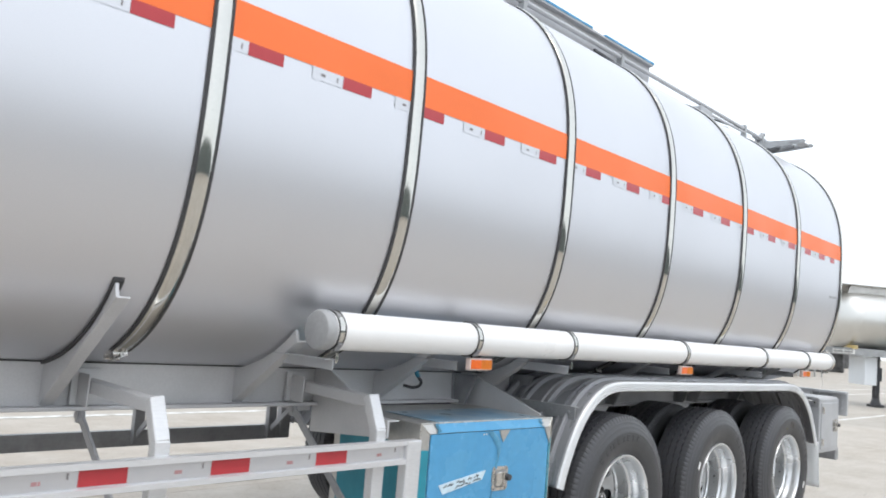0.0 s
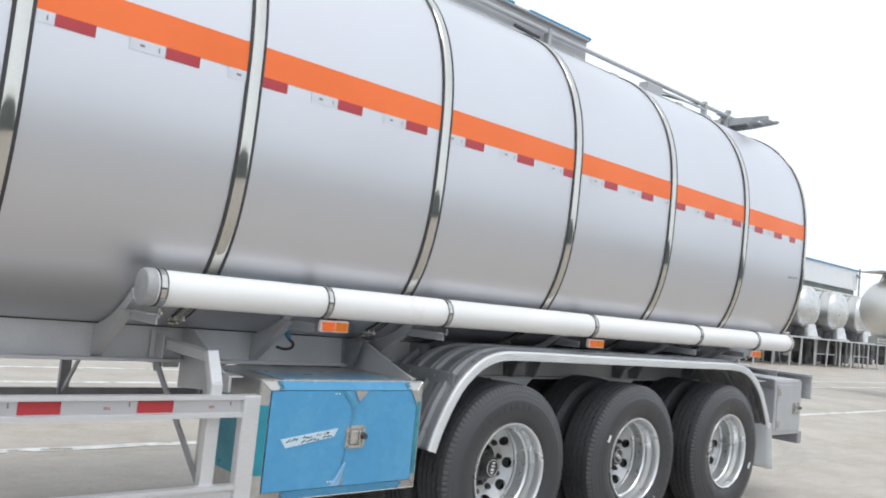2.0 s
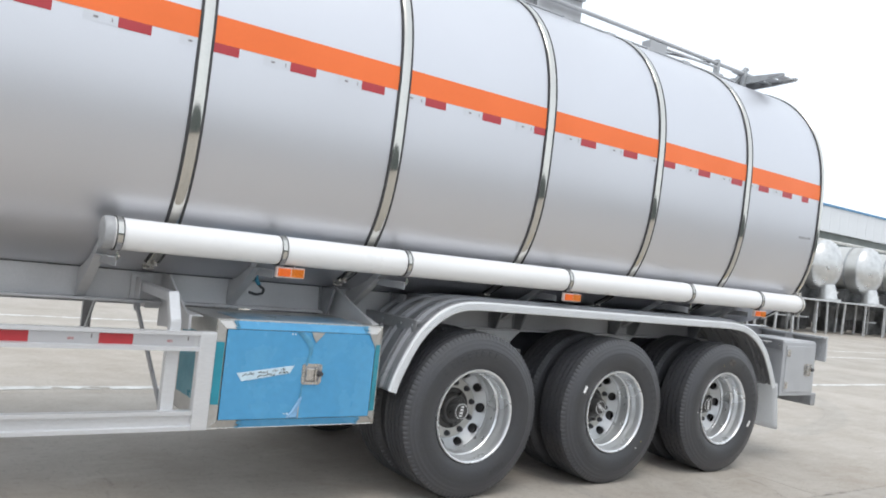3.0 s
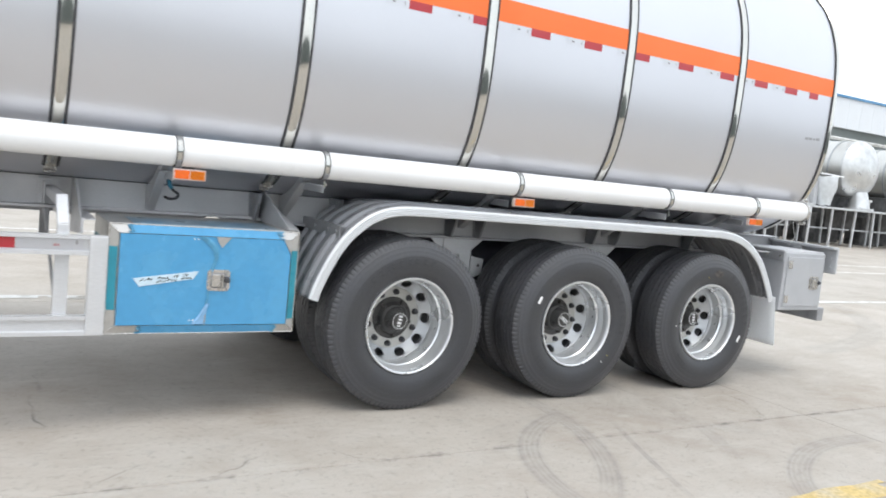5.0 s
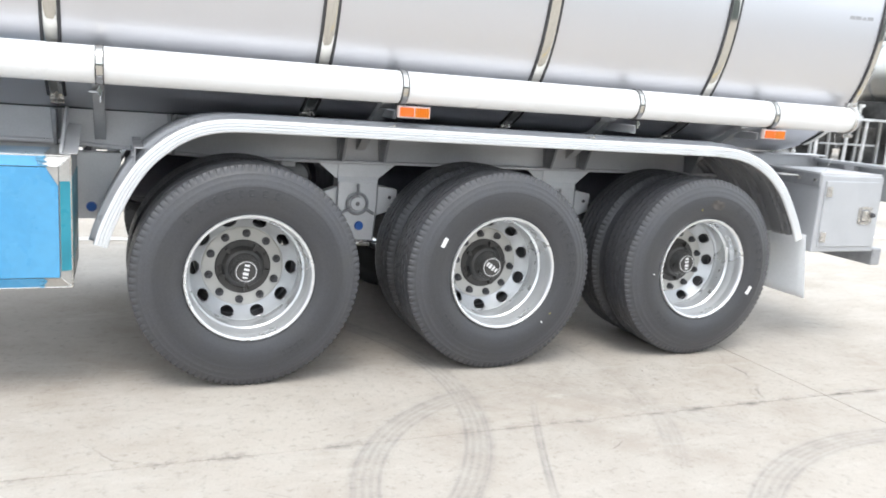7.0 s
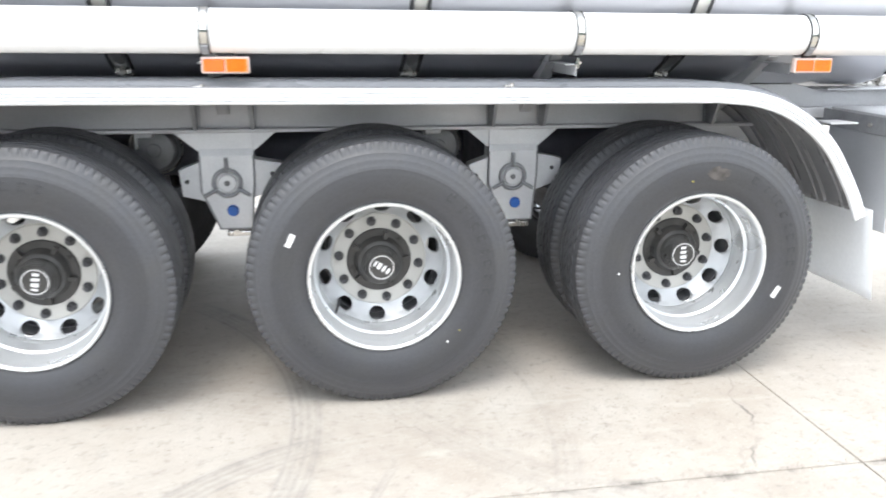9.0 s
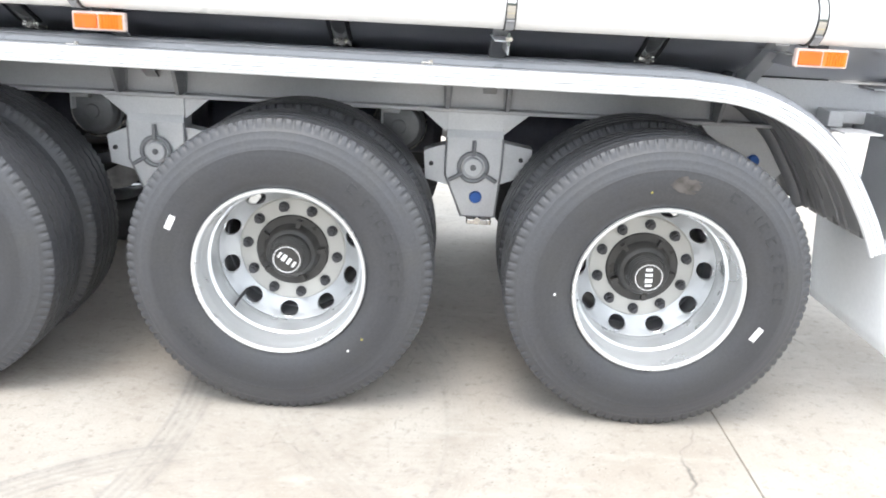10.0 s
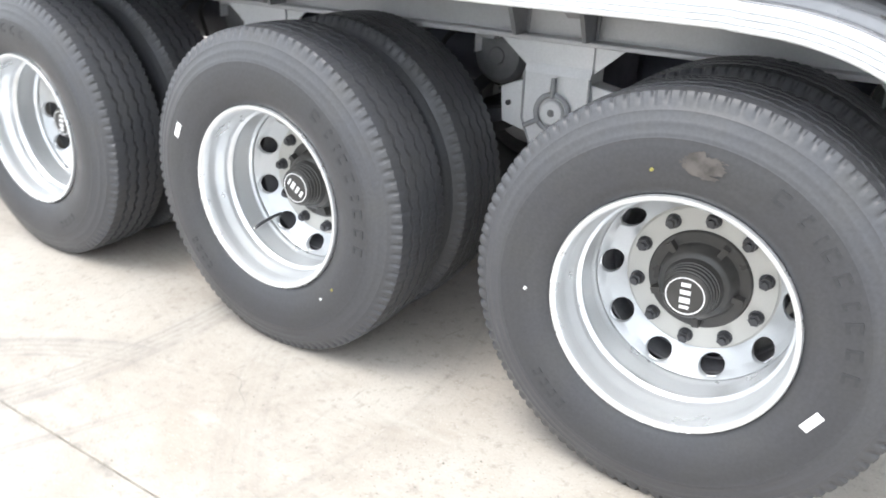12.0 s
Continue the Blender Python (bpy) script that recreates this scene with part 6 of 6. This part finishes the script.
while xl < 53.5:
    for yy in (16.3, 17.75):
        m = Matrix.Translation((xl + random.uniform(-0.12, 0.12), yy, 0)) @ pose(0, 0, 0, random.uniform(-2, 2), random.uniform(-2, 2), 0)
        if leg is None:
            bm = bmesh.new()
            box(bm, -0.042, 0.042, -0.042, 0.042, 0, 1.575, 0.01)
            leg = put("leg", bm, LEG_PALE, deck, "pale galvanised leg", m)
        else:
            share(leg, m)
    if random.random() < 0.45:
        bm = bmesh.new()
        bar(bm, (xl, 16.3, 0.75), (xl + 1.3, 16.3, 0.75), 0.06, 0.06)
        put("stretcher", bm, BOTTLE_GREY, deck, "galvanised stretcher")
    xl += random.choice((0.8, 1.25, 1.5, 2.1))
# gear on the platform beside the first tanks
GEAR = Matrix.Translation((-2.95, -1.9, 0.19))
rack = tagged(new("pipe_rack"), "small white rack with open bays on the platform", "rack")
rack.matrix_basis = GEAR
for zz in (1.50, 1.76, 2.04):
    bm = bmesh.new()
    box(bm, 26.8, 28.3, 18.75, 18.81, zz - 0.035, zz + 0.035, 0.01)
    put("rail", bm, LINE_WHITE, rack)
for xx in (26.84, 27.32, 27.80, 28.26):
    bm = bmesh.new()
    box(bm, xx - 0.035, xx + 0.035, 18.755, 18.805, 1.46, 2.03, 0.01)
    put("upright", bm, LINE_WHITE, rack)
for xx in (27.08, 27.56, 28.03):
    bm = bmesh.new()
    box(bm, xx - 0.16, xx + 0.16, 18.85, 19.1, 1.46, 1.72, 0.02)
    tagged(put("case", bm, NAVY, m=GEAR), "dark case standing in the white rack", "case", "cases in the rack")
bag = tagged(new("wrapped_fitting"), "upright pipe fitting wrapped in clear film on the platform", "pipe fitting")
bag.matrix_basis = GEAR
bm = bmesh.new()
box(bm, 29.05, 29.30, 18.45, 18.70, 1.46, 2.78, 0.02)
put("post", bm, GREY_LIGHT, bag, "pale grey post")
bm = bmesh.new()
turn(bm, [(0.0, -0.65), (0.30, -0.62), (0.36, -0.3), (0.46, 0.1), (0.52, 0.5), (0.50, 0.56), (0.0, 0.58)], 40)
for v in bm.verts:
    v.co += 0.09 * noise.noise_vector(v.co * 3.4)
put("film_bag", bm, CLEAR_FILM, bag, "crumpled clear film bag", Matrix.Translation((29.75, 18.5, 2.14)) @ pose(0, 0, 0, 90), True, 70)
bm = bmesh.new()
bar(bm, (29.1, 18.5, 2.80), (30.6, 18.5, 2.76), 0.5, 0.05)
put("film_edge", bm, WHITE_PIPE, bag, "white folded film edge")
bm = bmesh.new()
rows = []
for k in range(13):
    q = k / 12
    half = 0.75 * (1 - q ** 1.5) + 0.08
    rows.append([bm.verts.new((27.75 + half * u + 0.08 * noise.noise((u * 2, q * 5, 1)), 18.6 + 0.15 * noise.noise((u * 3, q * 6, 2)) - 0.2 * (1 - u * u), 4.00 - 1.75 * q)) for u in (-1, -0.6, -0.2, 0.2, 0.6, 1)])
for p, q in zip(rows, rows[1:]):
    for k in range(5):
        bm.faces.new((p[k], p[k + 1], q[k + 1], q[k]))
put("film_sheet", bm, CLEAR_FILM, rack, "clear film sheet hung on the rack's poles", smooth=True)
for xx in (26.98, 28.50):
    bm = bmesh.new()
    rod(bm, (xx, 18.62, 1.46), (xx, 18.62, 4.10), 0.03, 8)
    put("pole", bm, LINE_WHITE, rack)
bm = bmesh.new()
for zz, yy in ((4.71, 17.7), (4.71, 18.1)):
    rod(bm, (20, yy, zz), (53, yy, zz), 0.045, 8)
tagged(put("top_pipes", bm, LINE_WHITE, smooth=True), "thin white pipes along the tank tops", "pipe")
long_tank = tagged(new("long_tank"), "long bare steel tank lying in cradles behind the row", "tank")
bm = bmesh.new()
rod(bm, (15, 21.6, 3.15), (75, 21.6, 3.15), 1.12, 40)
put("shell", bm, TANK_BARE, long_tank, "bare steel shell", smooth=True)
for k in range(13):
    bm = bmesh.new()
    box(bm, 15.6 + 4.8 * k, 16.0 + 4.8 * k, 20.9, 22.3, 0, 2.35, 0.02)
    put("cradle", bm, SHADE, long_tank, "steel cradle in a shaded tone")
# plain slab for the clutter, its shade held in the colour
bm = bmesh.new()
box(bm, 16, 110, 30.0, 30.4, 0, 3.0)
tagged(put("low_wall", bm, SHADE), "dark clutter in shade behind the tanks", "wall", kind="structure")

hall = tagged(new("factory_hall"), "long white factory hall with blue roof edge", "building")
hall.location = (70, 44.5, 0)
bm = bmesh.new()
box(bm, -70, 52, 0, 30, 0, 9.6)
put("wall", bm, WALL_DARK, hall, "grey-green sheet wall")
bm = bmesh.new()
box(bm, 0, 2.03, -0.35, -0.05, 9.6, 12.5, 0.01)
panel = put("panel", bm, WALL_WHITE, hall, "white sheet fascia panel", Matrix.Translation((-70.2, 0, 0)))
for k in range(1, 60):
    share(panel, Matrix.Translation((-70.2 + k * 2.04, 0, 0)))
bm = bmesh.new()
box(bm, -70.4, 52.4, -0.5, 30, 12.5, 12.72)
put("roof_edge", bm, BLUE_TRIM, hall, "blue roof edge")
bm = bmesh.new()
rod(bm, (52.3, -0.6, 0), (52.3, -0.6, 13.0), 0.13, 10)
bar(bm, (52.3, -0.6, 11.6), (50.6, -0.9, 11.9), 0.4, 0.16)
put("corner_pole", bm, BOTTLE_GREY, hall, "thin grey pole with a lamp arm")

# the other tanker, parked behind
other = tagged(new("parked_tanker"), "bare stainless oval tanker parked on its landing legs", "tank trailer")
other.matrix_basis = pose(21.63, 5.61, 0, 0, 0, -38) @ Matrix.Scale(0.86, 4)
bm = bmesh.new()
rows = []
for xs, k in [(-0.90 * math.cos(q), math.sin(q)) for q in (math.pi / 2 * (j + 0.15) / 12 for j in range(12))] + [(0.0, 1.0), (9.0, 1.0), (9.5, 0.7)]:
    rows.append([bm.verts.new((xs, 1.27 * k * math.cos(a), 3.12 + 1.07 * k * math.sin(a))) for a in (2 * math.pi * i / 56 for i in range(56))])
for p, q in zip(rows, rows[1:]):
    for i in range(56):
        bm.faces.new((p[i], p[(i + 1) % 56], q[(i + 1) % 56], q[i]))
bm.faces.new(rows[0]), bm.faces.new(rows[-1])
put("shell", bm, TANK_BARE, other, "bare oval shell with domed head", smooth=True, angle=40)
bm = bmesh.new()
plate(bm, [(-0.25, 4.05), (8.6, 4.05), (8.4, 4.38), (-0.10, 4.38)], "y", -0.45, 0.45)
put("walkway_box", bm, BARE, other, "pale walkway box on top")
bm = bmesh.new()
box(bm, -0.85, 8.8, -0.62, 0.62, 4.38, 4.42, 0.01)
put("walkway", bm, BARE, other, "thin walkway plate")
bm = bmesh.new()
box(bm, -0.30, 9.0, -0.80, 0.80, 1.84, 2.10, 0.01)
put("underframe", bm, BOTTLE_GREY, other, "grey underframe")
bm = bmesh.new()
box(bm, 0.55, 1.05, -0.45, 0.45, 0.80, 1.83, 0.02)
put("underframe_box", bm, WALL_WHITE, other, "white box under the frame")
bm = bmesh.new()
box(bm, -0.24, -0.18, -1.05, -0.15, 2.06, 2.20, 0.01)
put("marker_plate", bm, LINE_YELLOW, other, "yellow marker plate")
bm = bmesh.new()
for zz in (1.90, 2.00):
    bar(bm, (-0.36, -1.10, zz), (-0.36, 0.10, zz), 0.05, 0.04)
for yy in (-1.08, -0.5, 0.08):
    bar(bm, (-0.36, yy, 1.88), (-0.36, yy, 2.06), 0.04, 0.04, (1, 0, 0))
put("front_rack", bm, LINE_WHITE, other, "small white rack at the nose")
bm = bmesh.new()
box(bm, 1.27, 1.45, -0.09, 0.09, 0.30, 1.84, 0.01)
box(bm, 1.22, 1.50, -0.13, 0.13, 0.95, 1.45, 0.01)
box(bm, 1.14, 1.58, -0.2, 0.2, 0.0, 0.10, 0.01)
bmesh.ops.create_cone(bm, cap_ends=True, segments=12, radius1=0.20, radius2=0.09, depth=0.30, matrix=Matrix.Translation((1.36, 0, 0.23)))
put("landing_leg", bm, DARK, other, "black landing leg with a gear box")
bm = bmesh.new()
box(bm, 2.0, 3.6, -1.15, -0.6, 0.70, 1.50, 0.03)
put("side_box", bm, TEAL_FILM, other, "blue-green wrapped side box")
bm = bmesh.new()
for zz in (0.55, 0.95):
    bar(bm, (1.5, -1.17, zz), (6.0, -1.17, zz), 0.04, 0.10)
for xx in (1.7, 3.0, 4.4):
    bar(bm, (xx, -1.14, 0.5), (xx + 0.25, -1.0, 1.65), 0.06, 0.06)
put("side_guard", bm, BOTTLE_GREY, other, "grey side guard")
for xw in (6.4, 7.7, 9.0):
    for yy in (-1.1, 1.1):
        bm = bmesh.new()
        turn(bm, [(0.28, -0.13), (0.45, -0.15), (0.53, -0.11), (0.53, 0.11), (0.45, 0.15), (0.28, 0.13)], 32)
        turn(bm, [(0.28, -0.10), (0.0, -0.05)], 32)
        put("wheel", bm, TYRE, other, "black wheel", Matrix.Translation((xw, yy, 0.53)), True)

# unseen slab added behind the camera, a dark stand-in that the polished straps mirror
bm = bmesh.new()
box(bm, -110, 130, -16.0, -15.0, 0, 2.75)
tagged(put("boundary_wall", bm, WALL_DARK), "unseen long low dark slab behind the camera, mirrored by the straps", "wall", kind="structure")
